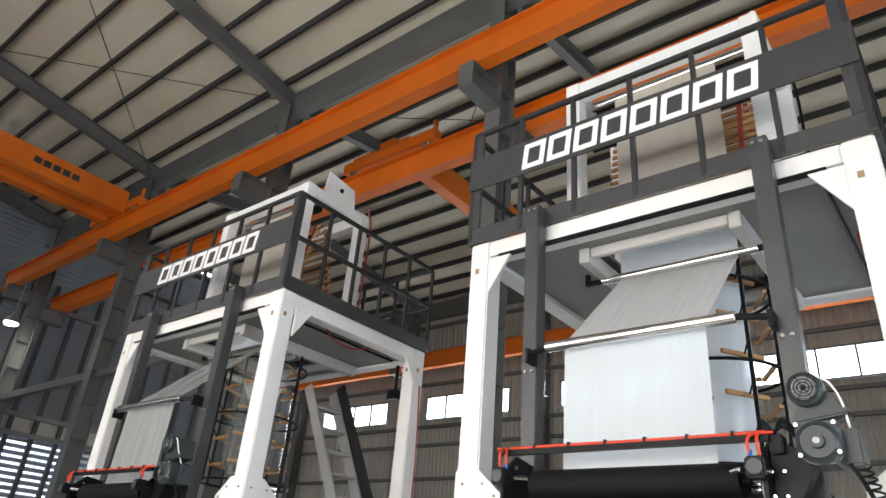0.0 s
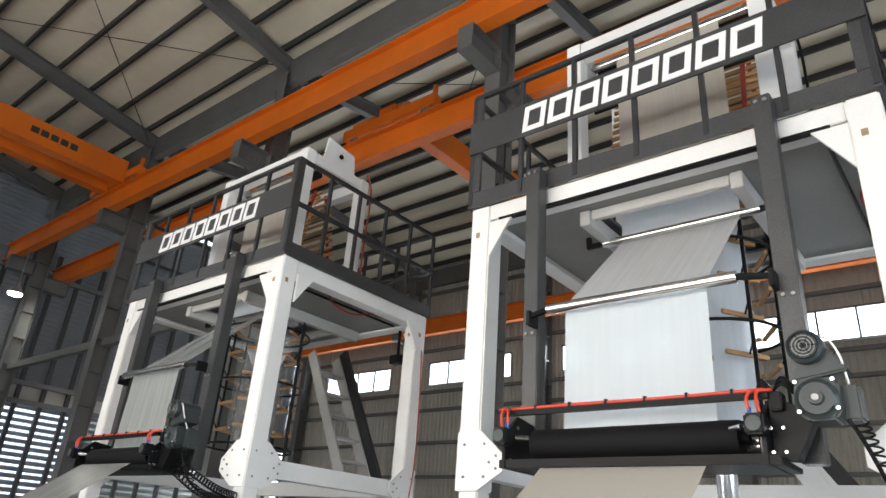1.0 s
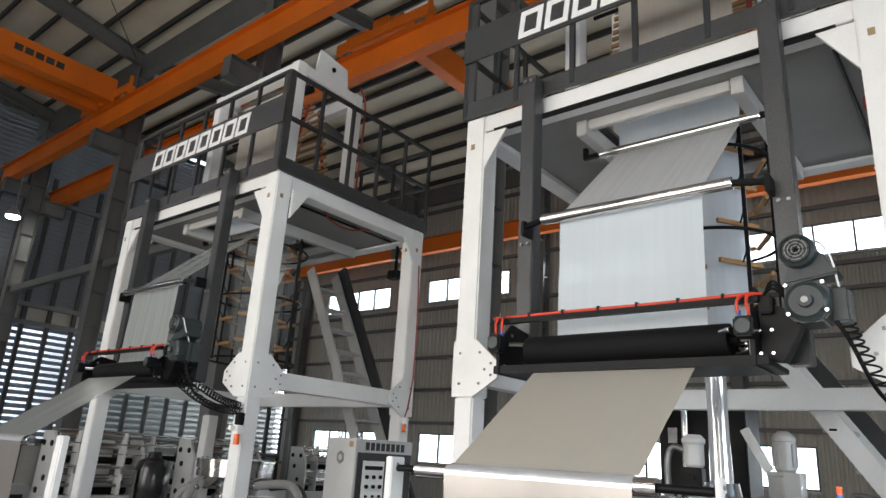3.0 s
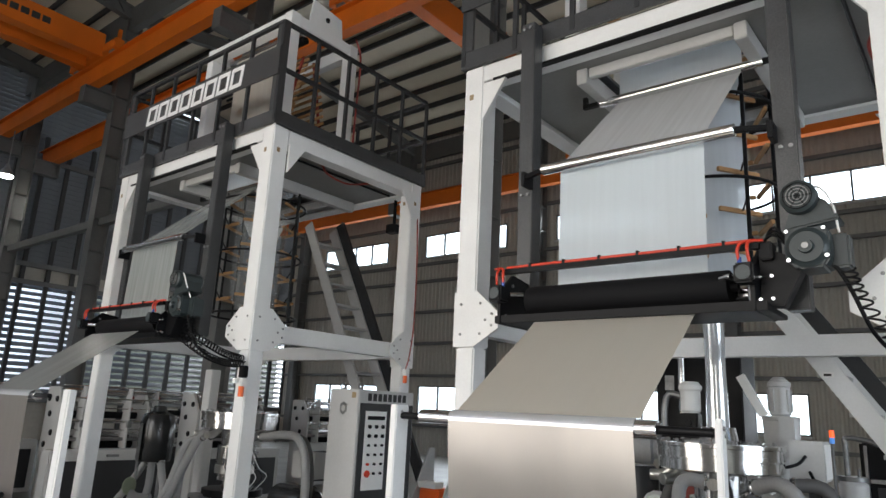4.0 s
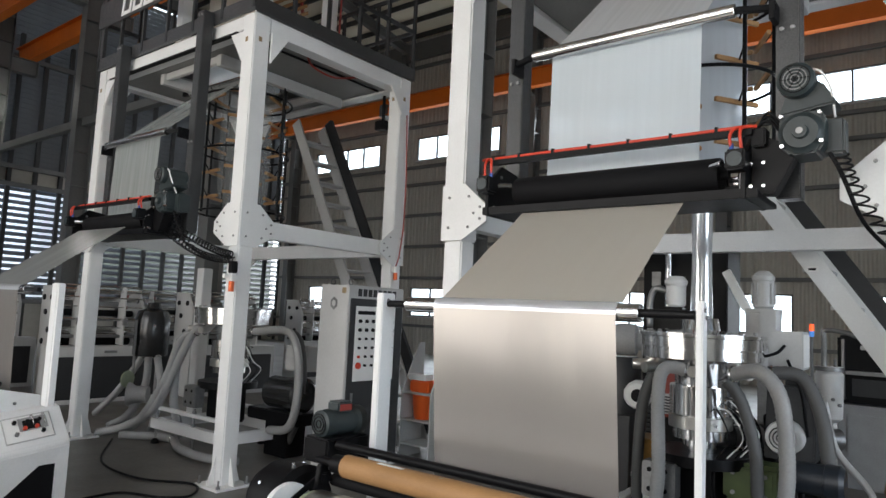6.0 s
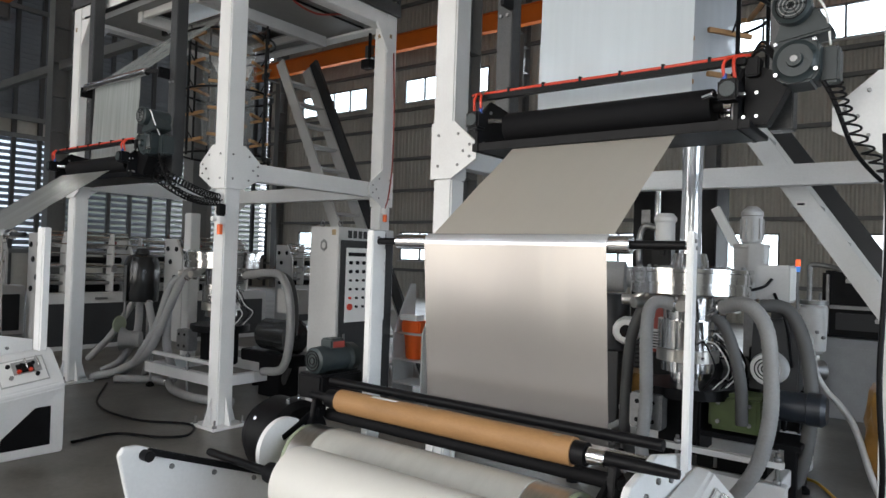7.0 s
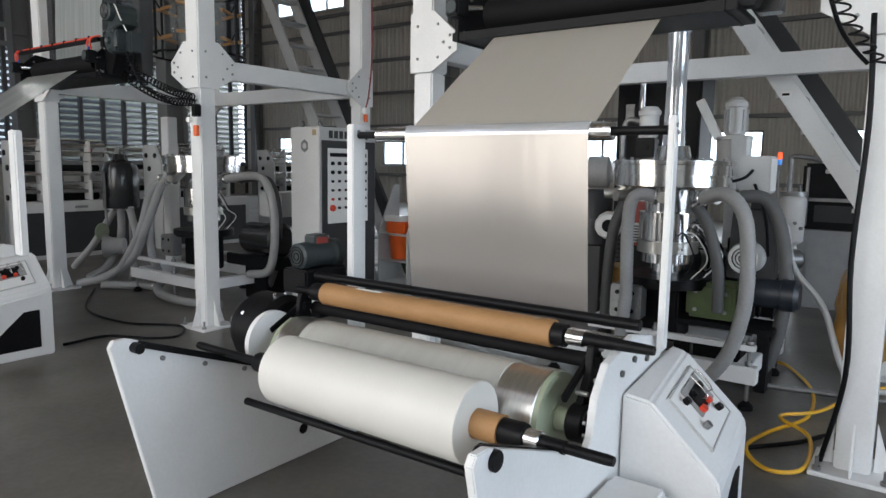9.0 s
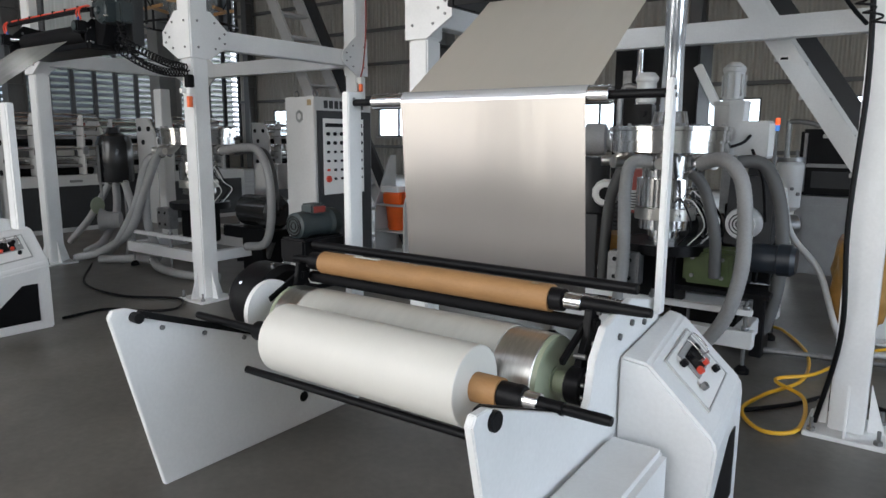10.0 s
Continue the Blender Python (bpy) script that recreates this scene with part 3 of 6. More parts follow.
def tower(ox, oy, w, d, cable_paint, label):
    t = thing("film_tower", label, "machine frame", (ox, oy, 0), group="film towers")
    for px in (0, w - 0.2):
        for py in (0, d - 0.2):
            leg = beam("leg", (px, py, 2.36), (px + 0.2, py + 0.2, ZT), WHITE, t, 0.012)
            beam("lower_leg", (px + 0.012, py + 0.012, 0.02), (px + 0.188, py + 0.188, 2.36), WHITE, leg, 0.012)
            foot = beam("base_plate", (px - 0.1, py - 0.1, 0.0), (px + 0.3, py + 0.3, 0.025), WHITE, leg, 0.004)
            for sx, sy in ((0, 1), (2, 1), (1, 0), (1, 2)):
                cx0, cy0 = px + 0.1 * sx, py + 0.1 * sy
                if sx == 1:
                    s = -1 if sy == 0 else 1
                    bm = prism([(cy0, 0.025), (cy0 + s * 0.085, 0.025), (cy0, 0.3)], "x", cx0 - 0.006, cx0 + 0.006)
                else:
                    s = -1 if sx == 0 else 1
                    bm = prism([(cx0, 0.025), (cx0 + s * 0.085, 0.025), (cx0, 0.3)], "y", cy0 - 0.006, cy0 + 0.006)
                part("rib", bm, WHITE, leg)
            for ax in (-0.06, 0.26):
                for ay in (-0.06, 0.26):
                    part("anchor_bolt", lathe((px + ax, py + ay, 0.025), (px + ax, py + ay, 0.1), ((0, 0.022), (0.02, 0.022), (0.02, 0.01), (0.075, 0.01)), 8), GALV, leg)
            # bolted joint plates half way up, on the two outer faces
            for face in ("y", "x"):
                inner = 1 if (px if face == "y" else py) == 0 else -1
                c0 = (px if face == "y" else py) + (0 if inner > 0 else 0.2)
                out = (py if face == "y" else px)
                lo = out - 0.012 if out == 0 else out + 0.188
                poly = [(c0, 2.36), (c0 + inner * 0.2, 2.36), (c0 + inner * 0.43, 2.5), (c0 + inner * 0.43, 2.62), (c0 + inner * 0.22, 2.8), (c0, 2.8)]
                part("joint_plate", prism(poly, face, lo, lo + 0.024), WHITE, leg)
                for bu, bz in ((0.26, 2.46), (0.37, 2.52), (0.37, 2.61), (0.31, 2.565), (0.26, 2.7), (0.07, 2.46), (0.07, 2.7)):
                    u = c0 + inner * bu
                    o = lo if out == 0 else lo + 0.024
                    s = -1 if out == 0 else 1
                    pa, pb = ((u, o, bz), (u, o + s * 0.012, bz)) if face == "y" else ((o, u, bz), (o + s * 0.012, u, bz))
                    part("bolt", rod(pa, pb, 0.011, 8, 0.3), GALV, leg)
                poly = [(c0 + inner * 0.2, ZT - 0.17), (c0 + inner * 0.42, ZT - 0.17), (c0 + inner * 0.2, ZT - 0.5)]
                part("gusset", prism(poly, face, lo + 0.02, lo + 0.05), WHITE, leg)
            o = -0.014 if px == 0 else w + 0.002
            part("label_plate", box((px + 0.06, -0.003 + py, ZT - 0.3), (px + 0.1, 0.0 + py, ZT - 0.25), 0), TAN, leg)
            part("label_plate", box((o + 0.012 if px == 0 else w, py + 0.06, ZT - 0.3), (o + 0.014 if px == 0 else w + 0.003, py + 0.1, ZT - 0.25), 0), TAN, leg)
    for y in (0.01, d - 0.19):
        beam("top_beam", (0.2, y, ZT - 0.15), (w - 0.2, y + 0.18, ZT - 0.003), WHITE, t)
    for x in (0.01, w - 0.19):
        beam("top_beam", (x, 0.2, ZT - 0.17), (x + 0.18, d - 0.2, ZT - 0.003), WHITE, t)
        beam("side_beam", (x + 0.02, 0.2, 2.47), (x + 0.16, d - 0.2, 2.65), WHITE, t)
    beam("back_beam", (0.2, d - 0.17, 2.47), (w - 0.2, d - 0.03, 2.65), WHITE, t)
    # deck with an opening for the film, joists below it
    hx0, hx1, hy0, hy1 = w / 2 - 0.62, w / 2 + 0.62, 0.35, d - 0.55
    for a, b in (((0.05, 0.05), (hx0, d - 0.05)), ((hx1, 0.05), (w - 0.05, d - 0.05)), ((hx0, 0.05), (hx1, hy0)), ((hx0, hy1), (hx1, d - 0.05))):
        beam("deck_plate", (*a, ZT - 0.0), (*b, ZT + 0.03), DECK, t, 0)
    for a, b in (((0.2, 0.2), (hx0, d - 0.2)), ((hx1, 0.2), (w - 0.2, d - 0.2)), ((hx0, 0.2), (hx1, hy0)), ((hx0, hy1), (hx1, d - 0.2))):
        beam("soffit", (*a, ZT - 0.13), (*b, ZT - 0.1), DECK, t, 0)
    for x in (hx0 - 0.05, hx1 - 0.05):
        beam("joist", (x, 0.3, ZT - 0.27), (x + 0.09, d - 0.25, ZT - 0.135), LIGHT_GREY, t)
    for y in (hy0 - 0.03, hy1 - 0.03):
        beam("joist", (hx0 + 0.05, y, ZT - 0.22), (hx1 - 0.06, y + 0.06, ZT - 0.135), LIGHT_GREY, t)
    beam("edge_trim", (0.3, -0.006, ZT - 0.172), (w - 0.3, 0.05, ZT - 0.154), BLACK, t, 0)
    part("deck_cable", hose([(w - 0.24, 0.9, ZT - 0.14), (w - 0.3, 1.05, ZT - 0.2), (w - 0.27, 1.35, ZT - 0.24), (w - 0.22, 1.7, ZT - 0.14)], 0.012, 8), RUST, t, "drooping red cable")
    part("conduit", rod((w - 0.36, 0.3, ZT - 0.146), (w - 0.36, d - 0.25, ZT - 0.146), 0.014, 8), BLACK, t)
    # dark fascia round the deck
    for a, b in (((-0.03, -0.03), (w + 0.03, -0.004)), ((-0.03, d + 0.004), (w + 0.03, d + 0.03)), ((-0.03, -0.004), (-0.004, d + 0.004)), ((w + 0.004, -0.004), (w + 0.03, d + 0.004))):
        beam("fascia", (*a, ZT), (*b, ZT + 0.16), HAMMER, t, 0.003)
    # guard rail
    zr = ZT + 1.22
    rails = [((-0.005, -0.02), (w + 0.005, -0.02)), ((-0.005, d), (w + 0.005, d)), ((-0.02, 0), (-0.02, d)), ((w, 0), (w, d))]
    for i, (a, b) in enumerate(rails):
        for z in (zr,) if i == 0 else (zr, ZT + 0.66):
            part("hand_rail", slab((*a, z), (*b, z), 0.045, 0.045), GREY, t)
        n = 6 if i == 0 else 5
        for k in range(n + 1):
            x, y = a[0] + (b[0] - a[0]) * k / n, a[1] + (b[1] - a[1]) * k / n
            if i > 1 and k in (0, n):
                continue
            part("rail_post", box((x - 0.02, y - 0.018, ZT + 0.03), (x + 0.02, y + 0.018, zr - 0.022), 0), GREY, t)
    for x in (-0.03, w - 0.09):
        beam("corner_post", (x, -0.035, ZT + 0.16), (x + 0.12, -0.004, zr + 0.02), HAMMER, t, 0.003)
        beam("corner_post", (-0.03 if x < 0 else w + 0.005, -0.004, ZT + 0.16), (-0.005 if x < 0 else w + 0.03, 0.05, zr + 0.02), HAMMER, t, 0.003)
    sign = beam("sign_board", (-0.03, -0.062, ZT + 0.56), (w + 0.03, -0.044, ZT + 0.91), HAMMER, t, 0.003, "dark grey board with white sign blocks")
    sign_blocks(sign, 0.17 * w, 0.815 * w, ZT + 0.6, ZT + 0.86, -0.062)
    # masts that carry the rollers
    for x in (w / 2 - 0.92, w / 2 + 0.88):
        m = beam("mast", (x, -0.16, 2.5), (x + 0.125, -0.036, ZT + 0.13), HAMMER, t, 0.006)
        for bx in (0.035, 0.09):
            part("bolt", rod((x + bx, -0.16, ZT + 0.08), (x + bx, -0.176, ZT + 0.08), 0.016, 8, 0.3), GALV, m)
            part("bolt", rod((x + bx, -0.16, ZT - 1.32), (x + bx, -0.176, ZT - 1.32), 0.014, 8, 0.3), GALV, m)
    # haul-off portal on the deck
    zp = ZT + 1.99
    for x in (w / 2 - 0.95, w / 2 + 0.8):
        for y in (0.6, 1.62):
            beam("portal_post", (x, y, ZT + 0.03), (x + 0.15, y + 0.15, zp), WHITE, t)
        beam("portal_beam", (x + 0.01, 0.75, zp - 0.16), (x + 0.14, 1.62, zp - 0.01), WHITE, t)
        beam("portal_beam", (x + 0.03, 0.75, ZT + 0.5), (x + 0.12, 1.62, ZT + 0.58), WHITE, t)
    for y in (0.61, 1.63):
        beam("portal_beam", (w / 2 - 0.8, y, zp - 0.18), (w / 2 + 0.8, y + 0.13, zp - 0.005), WHITE, t)
    part("drive_plate", prism([(0.95, zp), (1.55, zp), (1.5, zp + 0.33), (1.0, zp + 0.4)], "x", w / 2 + 0.83, w / 2 + 0.86), WHITE, t)
    part("bearing", rod((w / 2 + 0.86, 1.25, zp + 0.2), (w / 2 + 0.88, 1.25, zp + 0.2), 0.035, 16), BLACK, t)
    part("cable", hose([(w / 2 + 0.97, 1.7, zp + 0.1), (w / 2 + 0.985, 1.8, zp - 0.2), (w / 2 + 0.98, 1.79, ZT + 0.9), (w / 2 + 0.975, 1.79, ZT + 0.05)], 0.014), cable_paint, t)
    part("pinch_roller", rod((w / 2 - 0.8, 0.92, zp - 0.12), (w / 2 + 0.8, 0.92, zp - 0.12), 0.06), STEEL, t)
    part("pinch_roller", rod((w / 2 - 0.78, 0.99, zp - 0.2), (w / 2 + 0.78, 0.99, zp - 0.2), 0.05), RUBBER, t)
    part("guide_roller", rod((w / 2 - 0.78, 0.84, ZT + 0.45), (w / 2 + 0.78, 0.84, ZT + 0.45), 0.035), STEEL, t)
    part("shaft", rod((w / 2 - 0.8, 0.9, ZT + 1.3), (w / 2 + 0.8, 0.9, ZT + 1.3), 0.02), BLACK, t)
    # collapsing boards: two leaning racks of wooden slats
    for s in (1, -1):
        for k in range(16):
            f = k / 15
            y, z = 1.2 + s * (0.08 + 0.3 * (1 - f)), ZT + 0.25 + 1.35 * f
            part("wood_slat", box((w / 2 - 0.66, y - 0.012, z - 0.02), (w / 2 + 0.72, y + 0.012, z + 0.02), 0.003), WOOD, t, "brown wooden slat")
        for x in (-0.5, 0.6):
            part("rack_rail", slab((w / 2 + x, 1.2 + s * 0.41, ZT + 0.2), (w / 2 + x, 1.2 + s * 0.09, ZT + 1.65), 0.04, 0.03), RUST, t)
    return t


def stair(at, run, rise, width, label, paint, n=14):
    """Steep steps that come down along +x: two plate stringers and a dark rail beyond them."""
    s = thing("stair", label, "stairs", at)
    for y in (0, width):
        part("stringer", slab((0, y, rise), (run, y, 0.08), 0.03, 0.17, 0.003), paint, s)
    for k in range(1, n):
        f = k / n
        part("tread", box((run * f - 0.1, 0.017, rise * (1 - f) - 0.02), (run * f + 0.1, width - 0.017, rise * (1 - f) + 0.015), 0.004), LIGHT_GREY, s)
    part("hand_rail", slab((0.1, width + 0.06, rise + 0.12), (run + 0.1, width + 0.06, 0.2), 0.06, 0.16, 0.004), GREY, s, "dark steel side rail")
    if paint is WHITE:
        part("sticker", box((run * 0.5 - 0.05, -0.019, rise * 0.5 - 0.02), (run * 0.5 + 0.04, -0.0155, rise * 0.5 + 0.03), 0), PAPER, s, "small white sticker")
        part("sticker_text", box((run * 0.5 - 0.04, -0.021, rise * 0.5 - 0.008), (run * 0.5 + 0.02, -0.0192, rise * 0.5 + 0.012), 0), BLACK, s)
    for f in (0.2, 0.5, 0.8):
        part("rail_bracket", box((run * f - 0.03, width + 0.015, rise * (1 - f)), (run * f + 0.03, width + 0.03, rise * (1 - f) + 0.1), 0), GREY, s)
    return s


AX, AY, AW = -8.94, 4.35, 3.4
BX, BY, BW = -3.14, 4.58, 3.2
tower(AX, AY, AW, 2.45, RUST, "white steel film tower with dark railed deck and sign board")
tower(BX, BY, BW, 2.4, BLACK, "white steel film tower standing behind the winder")
stair((-8.07, 6.98, 0), 2.45, 4.65, 0.52, "steep grey steel stair behind the film tower", LIGHT_GREY)
stair((-2.47, 7.12, 0), 3.1, 4.65, 0.6, "grey steel stair leaning behind the film tower", WHITE)


def nip_unit(ox, oy, w):
    """The roller unit low on the masts: black rubber roll, tray, air cylinders, drive."""
    u = thing("nip_roller_unit", "black rubber nip roller unit with red air hoses and drive motor", "roller unit", (ox + w / 2, oy - 0.38, 2.61), group="nip roller units")
    part("rubber_roll", lathe((-0.68, -0.02, 0.0), (0.7, -0.02, 0.0), ((0, 0.03), (0.04, 0.03), (0.04, 0.093), (0.045, 0.095), (1.335, 0.095), (1.34, 0.093), (1.34, 0.03), (1.38, 0.03)), 36), RUBBER, u)
    part("steel_roll", rod((-0.7, 0.17, -0.02), (0.72, 0.17, -0.02), 0.085, 28, 0.05), STEEL, u)
    part("tray", prism([(-0.13, -0.155), (0.3, -0.155), (0.3, -0.125), (-0.1, -0.12), (-0.13, -0.1)], "x", -0.86, 0.87, 0.004), BLACK, u)
    for x, s in ((-0.82, -1), (0.8, 1)):
        pl = part("side_plate", prism([(-0.14, -0.16), (0.3, -0.16), (0.3, 0.16), (0.02, 0.2), (-0.14, 0.06)], "x", x - 0.012, x + 0.012, 0.003), BLACK, u)
        for y, z in ((-0.08, -0.1), (0.2, -0.1), (0.2, 0.1), (0.0, 0.12)):
            part("bolt", rod((x + 0.012, y, z), (x + 0.026, y, z), 0.012, 8, 0.3), GALV, pl)
        cyl = part("air_cylinder", box((x - 0.05 - 0.02 * s, -0.23, -0.02), (x + 0.05 - 0.02 * s, -0.12, 0.09), 0.012), BLACK, u)
        part("grille", rod((x - 0.02 * s, -0.236, 0.035), (x - 0.02 * s, -0.23, 0.035), 0.04, 16), GREEN_GREY, cyl)
        part("fitting", rod((x - 0.05 * s, -0.17, 0.085), (x - 0.05 * s, -0.17, 0.13), 0.012, 8), BLUE, cyl)
        part("rod_end", rod((x - 0.1 * s, -0.16, 0.03), (x - 0.17 * s, -0.1, 0.03), 0.018, 10), STEEL, cyl)
        for k in (0, 1):
            part("air_hose", hose([(x - (0.05 - 0.05 * k) * s, -0.17, 0.1), (x - (0.055 - 0.05 * k) * s, -0.18, 0.17), (x + (0.0 + 0.03 * k) * s - 0.03 * s, -0.15, 0.215), (x + 0.06 * s, -0.11, 0.225)], 0.009, 8), RED, cyl, "red air hose")
    part("cross_bar", box((-0.86, -0.13, 0.18), (0.84, -0.09, 0.215), 0.003), BLACK, u)
    part("air_hose", hose([(-0.78, -0.11, 0.225), (-0.3, -0.105, 0.228), (0.2, -0.11, 0.224), (0.82, -0.105, 0.23)], 0.011, 8), RED, u, "red air hose")
    for k in range(6):
        part("clip", box((-0.6 + k * 0.25, -0.125, 0.213), (-0.585 + k * 0.25, -0.095, 0.243), 0), BLACK, u)
    # drive on the outer side
    drive = part("drive_bracket", prism([(0.79, -0.18), (0.9, -0.19), (0.95, -0.1), (1.0, 0.0), (0.94, 0.08), (0.82, 0.14), (0.79, 0.1)], "y", -0.05, 0.05, 0.004), BLACK, u)
    drive.location = (0.03, 0, 0.06)
    g = part("gearbox", lathe((1.04, -0.14, 0.1), (1.04, 0.12, 0.1), ((0, 0.045), (0.0, 0.08), (0.012, 0.088), (0.02, 0.106), (0.2, 0.106), (0.26, 0.095)), 40), GREEN_GREY, drive)
    part("hub", lathe((1.04, -0.165, 0.1), (1.04, -0.14, 0.1), ((0, 0.018), (0.0, 0.034), (0.025, 0.038)), 20), GREEN_GREY, drive)
    part("hub_cap", rod((1.04, -0.172, 0.1), (1.04, -0.164, 0.1), 0.018, 12), GALV, drive)
    part("gear_housing", prism([(0.935, 0.15), (0.945, 0.208), (1.125, 0.208), (1.145, 0.18), (1.145, 0.04), (1.115, -0.005), (0.99, -0.01), (0.935, 0.04)], "y", -0.118, 0.1, 0.012), GREEN_GREY, drive)
    for bx, bz in ((-0.088, 0.088), (0.085, 0.09), (0.092, -0.055), (-0.085, -0.065)):
        part("bolt", rod((1.04 + bx, -0.145, 0.1 + bz), (1.04 + bx, -0.11, 0.1 + bz), 0.011, 8), STEEL, drive)
    part("neck", prism([(0.93, 0.2), (1.2, 0.24), (1.13, 0.36), (0.99, 0.38)], "y", -0.1, 0.08, 0.01), GREEN_GREY, drive)
    f = part("fan_motor", lathe((1.02, -0.16, 0.37), (1.02, 0.14, 0.37), ((0, 0.07), (0.012, 0.088), (0.07, 0.09), (0.075, 0.08), (0.28, 0.08), (0.3, 0.06)), 32), GREEN_GREY, drive)
    for r in (0.02, 0.037, 0.054, 0.069):
        part("fan_ring", sweep(bmesh.new(), [(1.02 + r * math.cos(q * math.tau / 20), -0.163, 0.37 + r * math.sin(q * math.tau / 20)) for q in range(21)], 0.003, 5), GALV if r < 0.06 else BLACK, drive)
    for k in range(6):
        a = k * math.tau / 6
        part("fan_spoke", sweep(bmesh.new(), [(1.02, -0.163, 0.37), (1.02 + 0.07 * math.cos(a), -0.163, 0.37 + 0.07 * math.sin(a))], 0.003, 5), BLACK, drive)
    part("terminal_box", box((1.13, -0.03, 0.0), (1.22, 0.1, 0.18), 0.012), GREEN_GREY, drive)
    part("cable", hose([(1.08, -0.1, 0.43), (1.13, -0.11, 0.4), (1.17, -0.1, 0.31), (1.18, -0.04, 0.18)], 0.006, 8), PAPER, drive, "white cable")
    coil = curve([(1.18, -0.03, 0.05), (1.22, -0.02, -0.08), (1.31, 0.06, -0.27), (1.425, 0.285, -0.42)], 60)
    part("coiled_cable", sweep(bmesh.new(), [p + Vector((math.cos(k * 0.42) * 0.034 + 0.05, math.sin(k * 0.42) * 0.034, 0)) for k, p in enumerate(coil)], 0.006, 6), BLACK, u, "black coiled cable")
    part("drop_cable", sweep(bmesh.new(), [p + Vector((0.02 * math.sin(k * 0.03), 0, 0.015)) for k, p in enumerate(coil)], 0.011, 8), BLACK, u, "plain black cable")
    part("junction", box((0.83, -0.1, 0.12), (0.9, 0.0, 0.22), 0.008), BLACK, u)
    for k in range(4):
        part("screw", rod((0.84 + 0.06 * (k % 2), -0.145, -0.1 + 0.12 * (k // 2)), (0.84 + 0.06 * (k % 2), -0.13, -0.1 + 0.12 * (k // 2)), 0.009, 8), STEEL, u)
    for k in range(3):
        part("cable", hose([(0.82, -0.02 + 0.03 * k, 0.22), (0.9, -0.06, 0.26 + 0.02 * k), (0.96, -0.04, 0.2 + 0.02 * k)], 0.008, 6), BLACK, u)
    return u


nip_unit(AX, AY, AW)
nip_unit(BX, BY, BW)


def roller_arms(ox, oy, w, skin, over, label):
    """Steel guide rollers on short black arms before and behind the masts."""
    c = ox + w / 2
    g = thing("guide_roller", "polished steel guide roller on black arms of the masts", "roller", (c, oy - 0.3, 3.58), group="guide rollers")
    part("tube", rod((-0.62, 0, 0), (0.7, 0, 0), 0.04, 24, 0.05), STEEL, g)
    for s, x in ((-1, -0.62), (1, 0.7)):
        part("arm", slab((x + 0.0 * s, 0, 0), (x + 0.2 * s, 0.06, -0.01), 0.035, 0.035), BLACK, g)
        part("arm_plate", box((x + 0.17 * s, 0.02, -0.08), (x + 0.2 * s, 0.15, 0.03), 0.003), BLACK, g)
    h = thing("guide_roller", "polished steel roller hung under the deck", "roller", (c, oy + 0.72, ZT - 0.27), group="guide rollers")
    part("tube", rod((-0.66, 0, 0), (0.66, 0, 0), 0.035, 24, 0.05), STEEL, h)
    for s in (-1, 1):
        part("arm", box((0.66 * s - 0.02, -0.02, -0.02), (0.66 * s + 0.14 * s, 0.02, 0.02), 0.003), BLACK, h)
        part("hanger", box((0.8 * s - 0.02, -0.02, -0.02), (0.8 * s + 0.02, 0.02, 0.09), 0.003), BLACK, h)
    # film from the deck, over the rollers, to the nip
    fm = thing("plastic_film", label, "film", (c, oy, 2.75), group="plastic films")
    zr = ZT - 2.75
    part("upper_web", sheet(steps([(0.8, zr + 1.76), (0.8, zr + 0.46)], 6), -0.5, 0.5, wave=0.004), FILM_CLEAR, fm)
    part("deck_web", sheet(steps([(0.8, zr + 0.44), (0.758, zr - 0.25)], 4), -0.5, 0.5), FILM, fm)
    part("sloping_web", sheet([(0.757, zr - 0.252), (0.757, zr - 0.275), (0.745, zr - 0.299), (0.725, zr - 0.308)] + steps([(0.7, zr - 0.325), (-0.238, 0.872)], 10), -0.5, 0.5, wave=0.006), over, fm)
    part("lap", sheet([(-0.238, 0.872), (-0.249, 0.862), (-0.254, 0.85), (-0.256, 0.83)], -0.5, 0.5), LAP, fm)
    part("hanging_web", sheet(steps([(-0.256, 0.83), (-0.285, -0.12)], 12), -0.5, 0.5, wave=0.008), skin, fm)


roller_arms(AX, AY, AW, FILM_THIN, FILM_THIN, "thin clear plastic film running over the guide rollers")
roller_arms(BX, BY, BW, FILM, FILM_MILKY_SHADE, "milky translucent plastic film running over the guide rollers")


